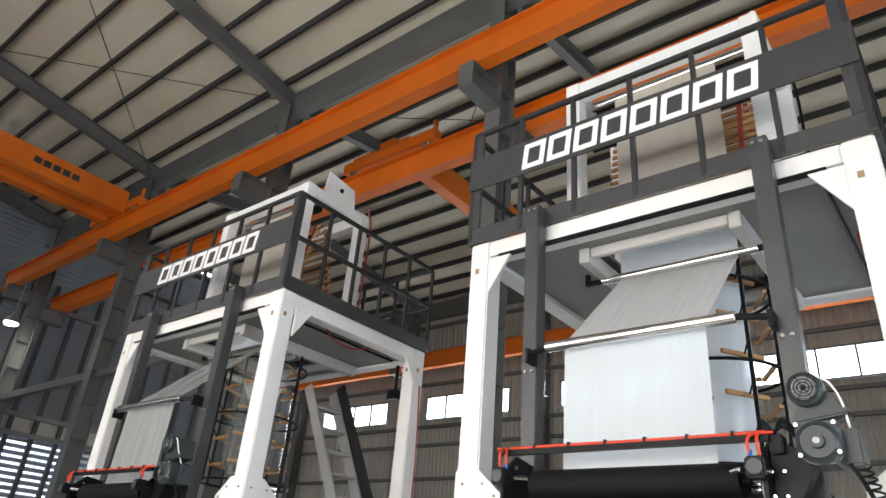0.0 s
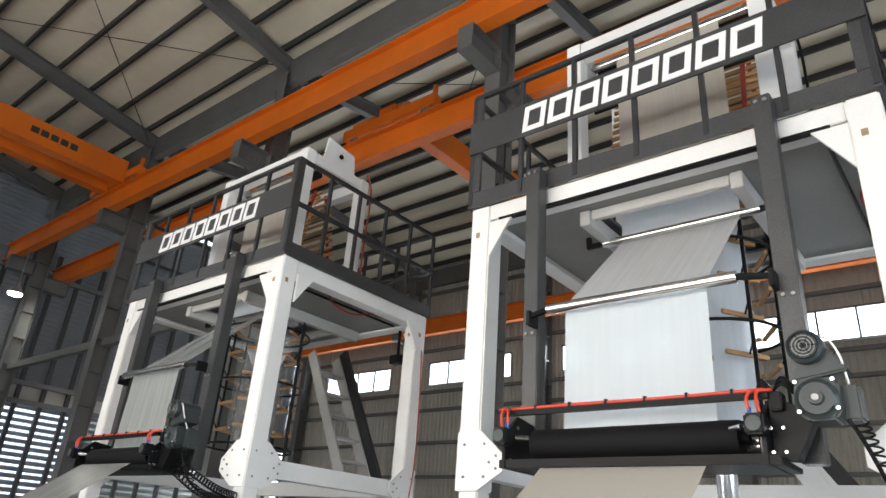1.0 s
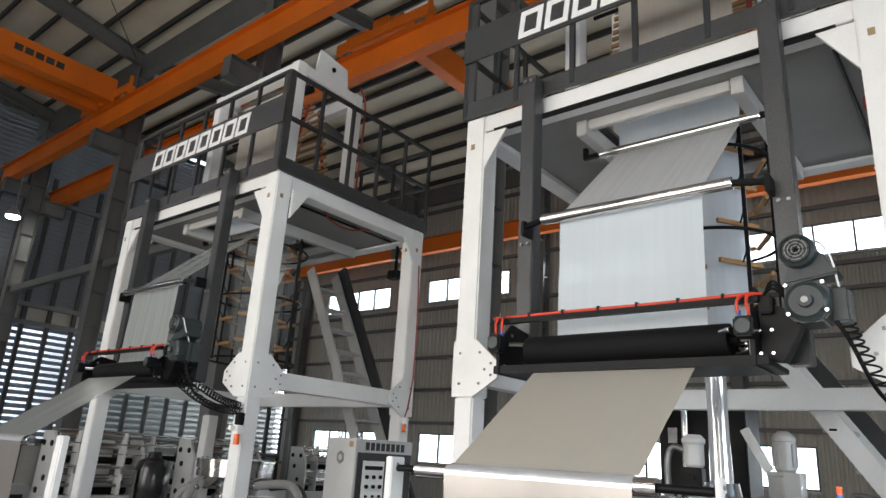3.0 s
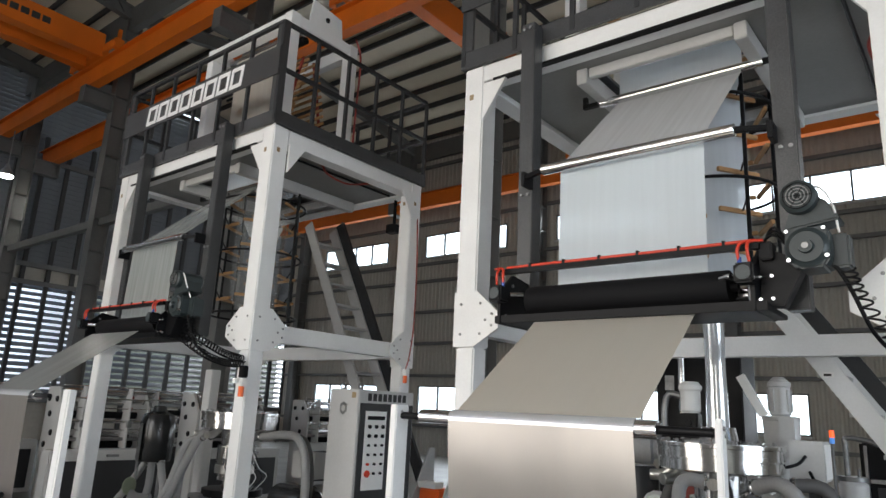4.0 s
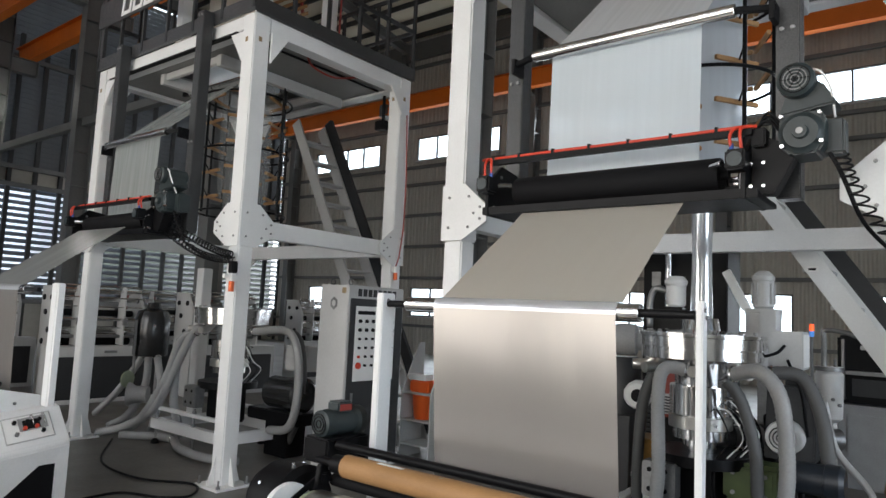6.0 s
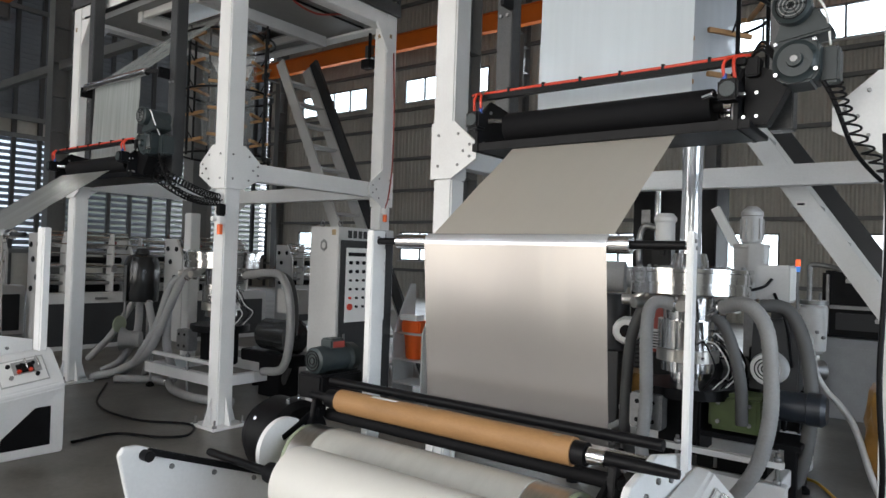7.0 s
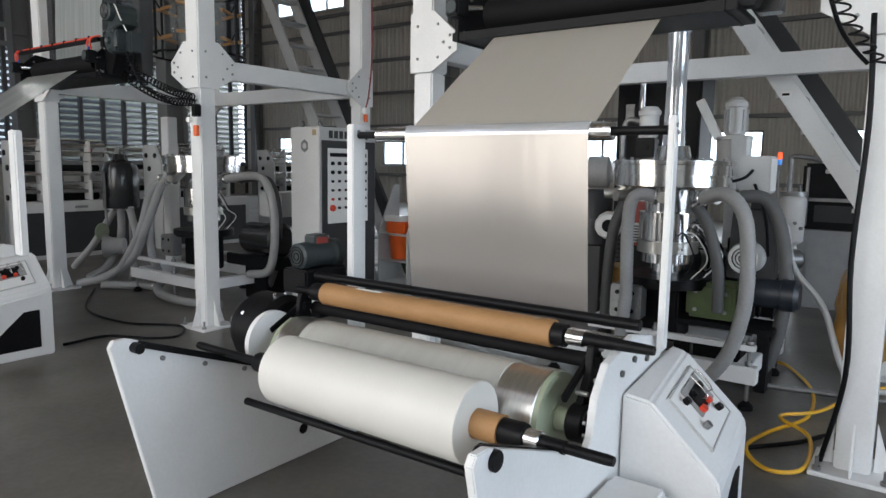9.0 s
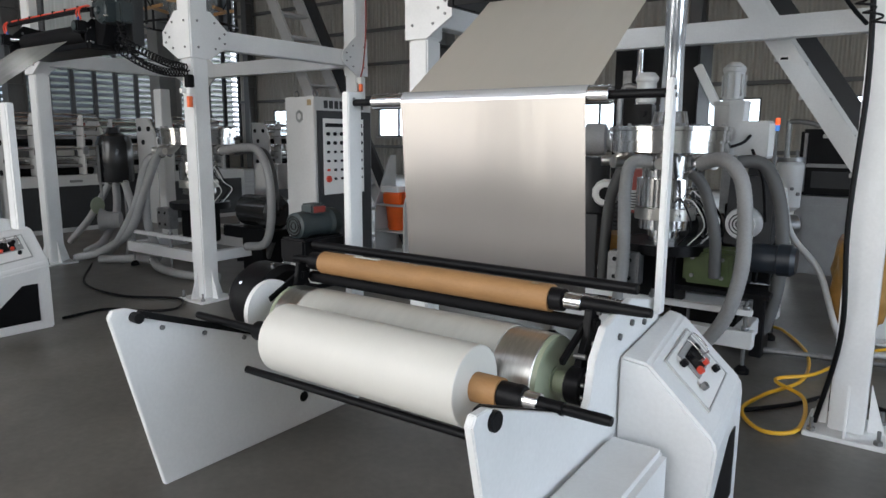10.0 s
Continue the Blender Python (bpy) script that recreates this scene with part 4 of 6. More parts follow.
def bubble_line(cx, cy, skin, label):
    """Die, blown bubble and the wooden armed cage around it."""
    b = thing("film_bubble", label, "film", (cx, cy, 1.8), group="film bubbles")
    neck = [(0.0, 0.085), (0.5, 0.075), (0.9, 0.08)]
    part("neck", sweep(bmesh.new(), [(0, 0, z) for z, r in neck], [r for z, r in neck], 32, False), NECK, b, "shiny narrow film neck")
    prof = [(0.9, 0.08), (1.1, 0.13), (1.25, 0.24), (1.4, 0.31), (1.6, 0.325), (3.6, 0.325)]
    part("skin", sweep(bmesh.new(), curve([(0, 0, z) for z, r in prof], 1), [r for z, r in prof], 40, False), skin, b)
    c = thing("bubble_cage", "black steel cage with pale wooden guide arms", "cage", (cx, cy, 2.9), group="bubble cages")
    for k in range(6):
        a = k * math.tau / 6 + 0.35
        x, y = 0.52 * math.cos(a), 0.52 * math.sin(a)
        part("cage_post", rod((x, y, 0), (x, y, 1.5 if k == 4 else 1.82), 0.016, 8), BLACK, c)
        for j in range(5):
            z = 0.2 + j * 0.32 + 0.04 * (k % 2)
            t1 = (a + math.pi / 2)
            part("wood_arm", slab((x * 0.88 - 0.2 * math.cos(t1), y * 0.88 - 0.2 * math.sin(t1), z), (x * 0.88 + 0.2 * math.cos(t1 + 0.25), y * 0.88 + 0.2 * math.sin(t1 + 0.25), z), 0.03, 0.035, 0.004), WOOD, c, "pale wooden arm")
            part("strut", sweep(bmesh.new(), [(x, y, z + 0.1), (x * 0.88, y * 0.88, z)], 0.008, 6), BLACK, c)
    for z in (0.02, 0.8, 1.5):
        part("cage_ring", sweep(bmesh.new(), [(0.55 * math.cos(q * math.tau / 36), 0.55 * math.sin(q * math.tau / 36), z) for q in range(37)], 0.014, 8), BLACK, c)
    for s in (-1, 1):
        part("screw_rod", rod((s * 0.6, 0.1, -0.05), (s * 0.6, 0.1, 1.8), 0.014, 8), BLACK, c)
    d = thing("die_head", "polished steel air ring and die on a white frame", "die head", (cx, cy, 0), group="die heads")
    ring = part("air_ring", lathe((0, 0, 1.5), (0, 0, 1.84), ((0, 0.3), (0.02, 0.43), (0.03, 0.45), (0.1, 0.45), (0.1, 0.435), (0.115, 0.435), (0.115, 0.46), (0.19, 0.46), (0.195, 0.47), (0.22, 0.47), (0.225, 0.45), (0.23, 0.36), (0.25, 0.14), (0.34, 0.12)), 56), STEEL, d)
    for k in range(12):
        a = k * math.tau / 12
        part("bolt", rod((0.4 * math.cos(a), 0.4 * math.sin(a), 1.725), (0.4 * math.cos(a), 0.4 * math.sin(a), 1.745), 0.014, 8), GALV, ring)
    part("die_body", lathe((0, 0, 0.82), (0, 0, 1.5), ((0, 0.13), (0.1, 0.13), (0.1, 0.2), (0.2, 0.2), (0.2, 0.17), (0.28, 0.17), (0.28, 0.23), (0.5, 0.23), (0.5, 0.19), (0.68, 0.2)), 40), STEEL, d)
    part("heater_band", lathe((0, 0, 1.0), (0, 0, 1.09), ((0, 0.235), (0.09, 0.235)), 32), BRUSHED, d)
    part("spider_plate", lathe((0, 0, 0.74), (0, 0, 0.82), ((0, 0.36), (0.08, 0.36)), 32), BLACK, d)
    for k in range(8):
        a = k * math.tau / 8 + 0.2
        part("outlet", sweep(bmesh.new(), curve([(0.33 * math.cos(a), 0.33 * math.sin(a), 1.52), (0.42 * math.cos(a), 0.42 * math.sin(a), 1.46), (0.52 * math.cos(a), 0.52 * math.sin(a), 1.45)], 5), 0.042, 12), BRUSHED, d)
    for s in (-1, 1):
        part("base_rail", box((-0.78, s * 0.5 - 0.05, 0.19), (0.82, s * 0.5 + 0.05, 0.31), 0.006), WHITE, d)
        part("base_rail", box((s * 0.72 - 0.05, -0.45, 0.19), (s * 0.72 + 0.05, 0.45, 0.31), 0.006), WHITE, d)
        for x in (-0.72, 0.1, 0.76):
            sc = part("levelling_screw", rod((x, s * 0.5, 0.06), (x, s * 0.5, 0.52), 0.014, 8), GALV, d)
            part("nut", rod((x, s * 0.5, 0.31), (x, s * 0.5, 0.34), 0.028, 6), GALV, sc)
            part("nut", rod((x, s * 0.5, 0.46), (x, s * 0.5, 0.49), 0.028, 6), GALV, sc)
            part("foot", lathe((x, s * 0.5, 0), (x, s * 0.5, 0.06), ((0, 0.05), (0.03, 0.05), (0.06, 0.02)), 12), BLACK, sc)
        part("carrier_rail", box((-0.75, s * 0.5 - 0.03, 0.42), (0.8, s * 0.5 + 0.03, 0.46), 0.004), WHITE, d)
    part("column_block", box((-0.16, -0.18, 0.31), (0.16, 0.18, 0.74), 0.02), BLACK, d)
    part("manifold", box((-0.3, -0.42, 0.5), (-0.05, -0.28, 0.76), 0.012), GALV, d)
    for x in (-0.24, -0.12):
        for z in (0.56, 0.7):
            part("plug", rod((x, -0.425, z), (x, -0.41, z), 0.018, 10), BLACK, d)
    for k in range(7):
        a = -0.9 + 0.28 * k
        part("wire", sweep(bmesh.new(), curve([(0.22 * math.cos(a), 0.22 * math.sin(a) - 0.04, 1.15 + 0.03 * k), (0.36 * math.cos(a), 0.36 * math.sin(a) - 0.05, 1.18 - 0.02 * k), (0.42 * math.cos(a + 0.1), 0.4 * math.sin(a + 0.1), 0.98), (0.3 * math.cos(a), 0.3 * math.sin(a), 0.82)], 6), 0.006, 6), PAPER if k % 2 else BLACK, d, "thin sensor wire")
        part("probe", rod((0.2 * math.cos(a), 0.2 * math.sin(a), 1.05 + 0.1 * (k % 3)), (0.3 * math.cos(a), 0.3 * math.sin(a), 1.05 + 0.1 * (k % 3)), 0.012, 8), STEEL, d)


bubble_line(-7.2, 5.5, BUBBLE_THIN, "thin clear film bubble rising from the die")
bubble_line(-1.5, 5.85, BUBBLE, "milky blown film bubble rising from a shiny neck")

# ---- the winders ----
BASE = {}


def placed(name, label, category, at, group=""):
    """A thing whose parts are given in the hall's own coordinates."""
    ob = thing(name, label, category, at, group=group)
    BASE[ob] = Vector(at)
    return ob


def wpart(name, bm, mat, parent, label=""):
    root = parent
    while root.parent is not None:
        root = root.parent
    bm.transform(Matrix.Translation(-BASE[root]))
    return part(name, bm, mat, parent, label)


XLP, XRP = -2.6, -0.74
win = placed("film_winder", "white plate sided film winder with steel drum and console", "winder", (-1.67, 2.9, 0), "film winders")
left_profile = [(2.07, 0.0), (1.86, 0.86), (1.88, 0.89), (1.94, 0.89), (2.62, 0.635), (2.66, 0.68), (2.69, 0.82), (2.78, 0.93), (3.05, 0.99), (3.4, 0.92), (3.42, 0.0)]
low_profile = left_profile[:4] + [(2.62, 0.635), (3.0, 0.56), (3.4, 0.56), (3.42, 0.0)]
wl = wpart("side_plate", prism(low_profile, "x", XLP - 0.03, XLP, 0.004), WHITE, win)
wr = wpart("side_plate", prism(left_profile, "x", XRP - 0.03, XRP, 0.004), WHITE, win)
for plate, x, s in ((wl, XLP, 1), (wr, XRP - 0.03, -1)):
    wpart("slide_rail", slab((x + s * 0.02, 1.98, 0.862), (x + s * 0.02, 2.6, 0.63), 0.03, 0.03), BLACK, plate, "black slide rail")
    wpart("stop_hook", rod((x - 0.012 if s > 0 else x - 0.03, 1.97, 0.845), (x + 0.05 if s > 0 else x + 0.045, 1.97, 0.845), 0.024 if s > 0 else 0.032, 16), BLACK, plate, "round black stop")
    for y in (2.1, 2.32, 2.55):
        wpart("bolt", rod((x - s * 0.03 if s < 0 else x, y, 0.81 - 0.35 * (y - 1.98)), (x + 0.012 * s - (0.0 if s > 0 else -0.042), y, 0.81 - 0.35 * (y - 1.98)), 0.012, 8), GALV, plate)
    for y, z in ((2.92, 0.86), (3.05, 0.89), (3.2, 0.86)):
        wpart("bolt", rod((XRP, y, z), (XRP + 0.012, y, z), 0.014, 8), GALV, wr)
wpart("hole_ring", rod((XLP, 2.95, 0.16), (XLP + 0.004, 2.95, 0.16), 0.03, 16), BLACK, wl)
wpart("cross_tie", box((XLP, 3.25, 0.4), (XRP - 0.03, 3.38, 0.5), 0.003), WHITE, win)
wpart("tie_bar", rod((XLP + 0.2, 2.41, 0.52), (XRP - 0.03, 2.41, 0.535), 0.018, 14), BLACK, win, "black tie bar")
wpart("tie_bar", rod((XLP, 3.06, 1.03), (XRP + 0.02, 3.06, 1.03), 0.024, 14), BLACK, win, "black tie bar")
wpart("spreader_roll", rod((XLP + 0.1, 2.95, 0.88), (XRP - 0.1, 2.95, 0.88), 0.032, 20), RUBBER, win, "black rubber roll")
wpart("steel_roll", rod((XLP + 0.1, 3.1, 0.93), (XRP - 0.02, 3.1, 0.93), 0.035, 20), STEEL, win)
dr = wpart("drum", lathe((-2.42, 2.76, 0.685), (-0.95, 2.76, 0.685), ((0, 0.18), (0.004, 0.185), (1.466, 0.185), (1.47, 0.18)), 64), BRUSHED, win, "brushed steel winding drum")
wpart("drum_end", lathe((-0.95, 2.76, 0.685), (-0.925, 2.76, 0.685), ((0, 0.183), (0.02, 0.18), (0.02, 0.06), (0.025, 0.06)), 56), OLIVE, dr, "olive end plate")
wpart("drum_end", lathe((-2.445, 2.76, 0.685), (-2.42, 2.76, 0.685), ((0, 0.18), (0.025, 0.183)), 56), OLIVE, dr, "olive end plate")
wpart("drum_wrap", lathe((-2.27, 2.76, 0.685), (-1.13, 2.76, 0.685), ((0, 0.186), (0, 0.189), (1.14, 0.189), (1.14, 0.186)), 64), ROLL_DIM, dr, "film lapped round the drum")
wpart("drum_shaft", rod((-2.55, 2.76, 0.685), (-0.85, 2.76, 0.685), 0.045, 16), OLIVE, dr)
# swing arms, bearings and chain guard by each plate
for x, s in ((-2.5, 1), (-0.84, -1)):
    arm = wpart("swing_arm", prism([(2.72, 0.62), (2.82, 0.62), (2.88, 0.8), (2.93, 0.95), (2.9, 0.99), (2.84, 0.97), (2.82, 0.86), (2.74, 0.74)], "x", x - 0.015, x + 0.015, 0.004), BLACK, win, "black swing arm")
    wpart("bearing", rod((x - 0.03, 2.76, 0.685), (x + 0.04, 2.76, 0.685), 0.075, 24), BLACK, arm)
    wpart("clamp", box((x - 0.03, 2.85, 0.88), (x + 0.03, 2.91, 0.93), 0.008), BLACK, arm)
    wpart("link", slab((x - 0.02, 2.66, 0.8), (x - 0.02, 2.86, 0.9), 0.02, 0.03), BLACK, arm)
    for k in range(7):
        a = k * math.tau / 7
        wpart("bolt", rod((x + 0.04, 2.76 + 0.055 * math.cos(a), 0.685 + 0.055 * math.sin(a)), (x + 0.052, 2.76 + 0.055 * math.cos(a), 0.685 + 0.055 * math.sin(a)), 0.009, 8), GALV, arm)
    for y, z in ((2.86, 0.83), (2.9, 0.95), (2.8, 0.7), (2.77, 0.8)):
        wpart("bolt", rod((x - 0.02, y, z), (x + 0.03, y, z), 0.011, 8), GALV, arm)
    bm = bmesh.new()
    for k in range(26):
        a0, a1 = k * math.tau / 26, (k + 0.6) * math.tau / 26
        q = prism([(2.86 + 0.1 * math.cos(a0), 0.7 + 0.1 * math.sin(a0)), (2.86 + 0.122 * math.cos(a0), 0.7 + 0.122 * math.sin(a0)), (2.86 + 0.122 * math.cos(a1), 0.7 + 0.122 * math.sin(a1)), (2.86 + 0.1 * math.cos(a1), 0.7 + 0.1 * math.sin(a1))], "x", x + 0.045, x + 0.06)
        me = bpy.data.meshes.new("tooth")
        q.to_mesh(me)
        q.free()
        bm.from_mesh(me)
        bpy.data.meshes.remove(me)
    wpart("chain", bm, GALV, arm, "greasy drive chain")
    wpart("sprocket", rod((x + 0.042, 2.86, 0.7), (x + 0.058, 2.86, 0.7), 0.1, 28), BLACK, arm)
wpart("disc_guard", lathe((-2.56, 2.68, 0.74), (-2.52, 2.68, 0.74), ((0, 0.15), (0.01, 0.16), (0.04, 0.16)), 40), WHITE, win, "white disc guard")
# drive motor by the far plate
mot = wpart("drive_motor", lathe((-2.72, 3.02, 1.13), (-2.72, 3.33, 1.13), ((0, 0.055), (0.012, 0.075), (0.07, 0.08), (0.075, 0.07), (0.24, 0.07), (0.26, 0.085), (0.31, 0.085)), 32), GREEN_GREY, win, "dark green motor")
for r in (0.02, 0.04, 0.056):
    wpart("fan_ring", sweep(bmesh.new(), [(-2.72 + r * math.cos(q * math.tau / 20), 3.018, 1.13 + r * math.sin(q * math.tau / 20)) for q in range(21)], 0.004, 5), BLACK, mot)
wpart("terminal_box", box((-2.77, 3.12, 1.19), (-2.67, 3.23, 1.25), 0.01), GREEN_GREY, mot)
wpart("name_plate", box((-2.67, 3.13, 1.2), (-2.667, 3.22, 1.235), 0), RUST, mot)
wpart("motor_foot", box((-2.82, 3.0, 0.92), (-2.62, 3.33, 1.06), 0.012), BLACK, win)
gear = wpart("gear_case", lathe((-2.98, 2.9, 0.72), (-2.64, 2.9, 0.72), ((0, 0.12), (0.03, 0.17), (0.08, 0.18), (0.1, 0.21), (0.3, 0.21), (0.34, 0.18)), 32), BLACK, win)
for k in range(8):
    a = k * math.tau / 8 + 0.2
    wpart("bolt", rod((-2.93, 2.9 + 0.15 * math.cos(a), 0.72 + 0.15 * math.sin(a)), (-2.96, 2.9 + 0.15 * math.cos(a), 0.72 + 0.15 * math.sin(a)), 0.012, 8), STEEL, gear)
    wpart("bolt", rod((-2.72 - 0.1 * (k % 2), 2.9 + 0.205 * math.cos(a), 0.72 + 0.205 * math.sin(a)), (-2.72 - 0.1 * (k % 2), 2.9 + 0.222 * math.cos(a), 0.72 + 0.222 * math.sin(a)), 0.012, 8), STEEL, gear)
wpart("gear_case", box((-2.82, 2.7, 0.3), (-2.64, 3.3, 0.62), 0.03), BLACK, win)
# uprights with the film roller
for x, wd in ((-2.52, 0.11), (-0.7, 0.06)):
    up = wpart("upright", box((x - 0.022, 3.3 - wd / 2, 0.88 if x > -1 else 0.5), (x + (0.008 if x > -1 else 0.028), 3.3 + wd / 2, 1.885), 0.006), WHITE, win)
    e = x + (0.008 if x > -1 else 0.028)
    wpart("bolt", rod((e, 3.29, 1.845), (e + 0.008, 3.29, 1.845), 0.01, 6), GALV, up)
    wpart("bolt", rod((e, 3.31, 1.815), (e + 0.008, 3.31, 1.815), 0.01, 6), GALV, up)
wpart("film_roller", rod((-2.34, 3.3, 1.825), (-0.97, 3.3, 1.825), 0.043, 32, 0.05), STEEL, win)
wpart("roller_arm", rod((-2.5, 3.3, 1.825), (-2.34, 3.3, 1.825), 0.02, 12), BLACK, win)
wpart("roller_arm", rod((-0.97, 3.3, 1.825), (-0.73, 3.3, 1.825), 0.02, 12), BLACK, win)
# operator console outside the near plate
con_poly = [(-0.735, 0.0), (-0.735, 0.85), (-0.66, 0.835), (-0.4, 0.59), (-0.385, 0.55), (-0.385, 0.0)]


def leaned(bm):
    """The console's upper part drops towards its front."""
    for v in bm.verts:
        if v.co.z > 0.4:
            f = (3.53 - v.co.y) / 0.6
            v.co.x, v.co.z = v.co.x + (0.04 * f if v.co.x > -0.7 else 0.0), v.co.z - 0.07 * f
    return bm


con = wpart("console", leaned(prism(con_poly, "y", 2.93, 3.53, 0.012)), WHITE, win, "white sloping operator console")
sl = Vector((0.26, 0, -0.245)).normalized()
nr = Vector((0.245, 0, 0.26)).normalized()


def on_slope(u, y, d=0.0):
    f = (3.53 - y) / 0.6
    return Vector((-0.66 + 0.04 * f, y, 0.835 - 0.07 * f)) + sl * u + nr * d


def slope_box(u0, u1, y0, y1, d0, d1, bevel=0.003):
    bm = box((u0, y0, d0), (u1, y1, d1), bevel)
    rot = Matrix((sl, Vector((0, 1, 0)), nr)).transposed().to_4x4()
    bm.transform(Matrix.Translation((-0.66, 0, 0.835)) @ rot)
    return leaned(bm)


pan = wpart("control_panel", slope_box(0.05, 0.29, 3.06, 3.42, 0.002, 0.008), PAPER, con, "white switch panel")
for u0, u1, y0, y1 in ((0.044, 0.05, 3.054, 3.426), (0.29, 0.296, 3.054, 3.426), (0.05, 0.29, 3.054, 3.06), (0.05, 0.29, 3.42, 3.426)):
    wpart("panel_edge", slope_box(u0, u1, y0, y1, 0.001, 0.01, 0), LIGHT_GREY, pan)
wpart("switch_plate", slope_box(0.07, 0.2, 3.17, 3.39, 0.008, 0.014), HOSE, pan)
wpart("switch_plate", slope_box(0.1, 0.19, 3.2, 3.33, 0.014, 0.018), BLACK, pan)
for k, (u, y, m) in enumerate(((0.2, 3.17, RED), (0.2, 3.26, RED), (0.13, 3.2, BLACK), (0.13, 3.29, BLACK), (0.26, 3.3, BLACK), (0.25, 3.1, GALV), (0.12, 3.1, BLACK))):
    wpart("switch", rod(on_slope(u * 0.9, y + 0.04, 0.01), on_slope(u * 0.9, y + 0.04, 0.035), 0.016, 14), m, pan, "red switch knob" if m is RED else "")
for y in (3.27, 3.36):
    wpart("guard_handle", sweep(bmesh.new(), curve([on_slope(0.07, y, 0.012), on_slope(0.07, y, 0.045), on_slope(0.16, y, 0.045), on_slope(0.16, y, 0.012)], 4), 0.004, 8), STEEL, pan)
wpart("service_door", box((-0.386, 3.05, 0.08), (-0.379, 3.42, 0.4), 0.002), BLACK, con, "dark service panel")
wpart("front_cover", prism([(2.12, 0.0), (2.05, 0.3), (2.07, 0.4), (2.14, 0.46), (2.86, 0.48), (2.86, 0.0)], "x", XRP + 0.004, -0.5, 0.025), WHITE, win, "white rounded front cover")

core = placed("paper_core", "brown paper core on a black air shaft waiting on the winder", "paper core", (-1.7, 2.88, 0.985), "paper cores")
wpart("core_tube", lathe((-2.335, 2.88, 0.985), (-1.015, 2.88, 0.985), ((0, 0.05), (0, 0.058), (1.32, 0.058), (1.32, 0.05)), 36), CARD, core)
wpart("air_shaft", lathe((-2.56, 2.88, 0.985), (-0.6, 2.88, 0.985), ((0, 0.017), (0.02, 0.02), (0.14, 0.02), (0.14, 0.047), (0.195, 0.049), (1.53, 0.049), (1.6, 0.047), (1.6, 0.03), (1.63, 0.03), (1.94, 0.02), (1.96, 0.017)), 28), BLACK, core)
wpart("steel_collar", rod((-0.955, 2.88, 0.985), (-0.88, 2.88, 0.985), 0.034, 20), STEEL, core)
for x, z, n in ((-2.1, 1.043, 0.16), (-1.72, 1.0435, 0.02), (-1.1, 1.043, 0.03)):
    wpart("tape", box((x, 2.85, z - 0.0005), (x + n, 2.875, z + 0.001), 0), PAPER if n > 0.1 else TAN, core, "strip of tape")

roll = placed("film_roll", "full white plastic film roll on a paper core", "film roll", (-1.67, 2.415, 0.73), "film rolls")
wpart("wound_film", lathe((-2.125, 2.415, 0.73), (-1.085, 2.415, 0.73), ((0, 0.05), (0, 0.151), (0.003, 0.155), (1.037, 0.155), (1.04, 0.151), (1.04, 0.05)), 64), ROLL, roll)
wpart("core_tube", lathe((-2.185, 2.415, 0.73), (-0.975, 2.415, 0.73), ((0, 0.045), (0, 0.056), (1.21, 0.056), (1.21, 0.045)), 36), CARD, roll)
wpart("air_shaft", lathe((-2.78, 2.415, 0.73), (-0.56, 2.415, 0.73), ((0, 0.018), (0.02, 0.02), (0.47, 0.02), (0.47, 0.045), (0.5, 0.048), (1.87, 0.048), (1.88, 0.05), (1.9, 0.045), (1.9, 0.03), (1.98, 0.024), (2.05, 0.024), (2.05, 0.019), (2.2, 0.019), (2.22, 0.016)), 28), BLACK, roll)
wpart("steel_collar", rod((-0.885, 2.415, 0.73), (-0.82, 2.415, 0.73), 0.035, 20), STEEL, roll)

web = placed("plastic_film", "taut greyish plastic film running down to the winder", "film", (-1.6, 3.3, 1.0), "plastic films")
wpart("sloping_web", sheet(steps([(4.16, 2.5), (3.31, 1.871)], 10), -2.1, -1.06, wave=0.012), FILM_LIT, web)
wpart("lap", sheet([(3.31, 1.872), (3.285, 1.87), (3.265, 1.857), (3.255, 1.835), (3.254, 1.815)], -2.12, -1.07), NECK, web)
wpart("hanging_web", sheet(steps([(3.253, 1.815), (3.262, 0.9)], 14), -2.12, -1.07, wave=0.0025, taper=-0.02, skew=0.045), FILM_SHADED, web)
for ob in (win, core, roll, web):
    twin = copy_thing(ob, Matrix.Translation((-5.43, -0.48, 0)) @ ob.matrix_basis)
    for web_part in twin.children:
        if web_part.data.materials[0] == FILM_LIT:
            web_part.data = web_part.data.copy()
            web_part.data.materials[0] = FILM_THIN_SHADE
    for ch in twin.children:
        if ch.name.startswith("upright"):
            near_side = ch.data.vertices[0].co.x > 0
            ch.location.x += 0.36 if near_side else 0.13
            if near_side:
                mid = sum(v.co.x for v in ch.data.vertices) / len(ch.data.vertices)
                ch.data = ch.data.copy()
                ch.data.transform(Matrix.Translation((mid, 0, 0)) @ Matrix.Scale(4.5, 4, (1, 0, 0)) @ Matrix.Translation((-mid, 0, 0)))

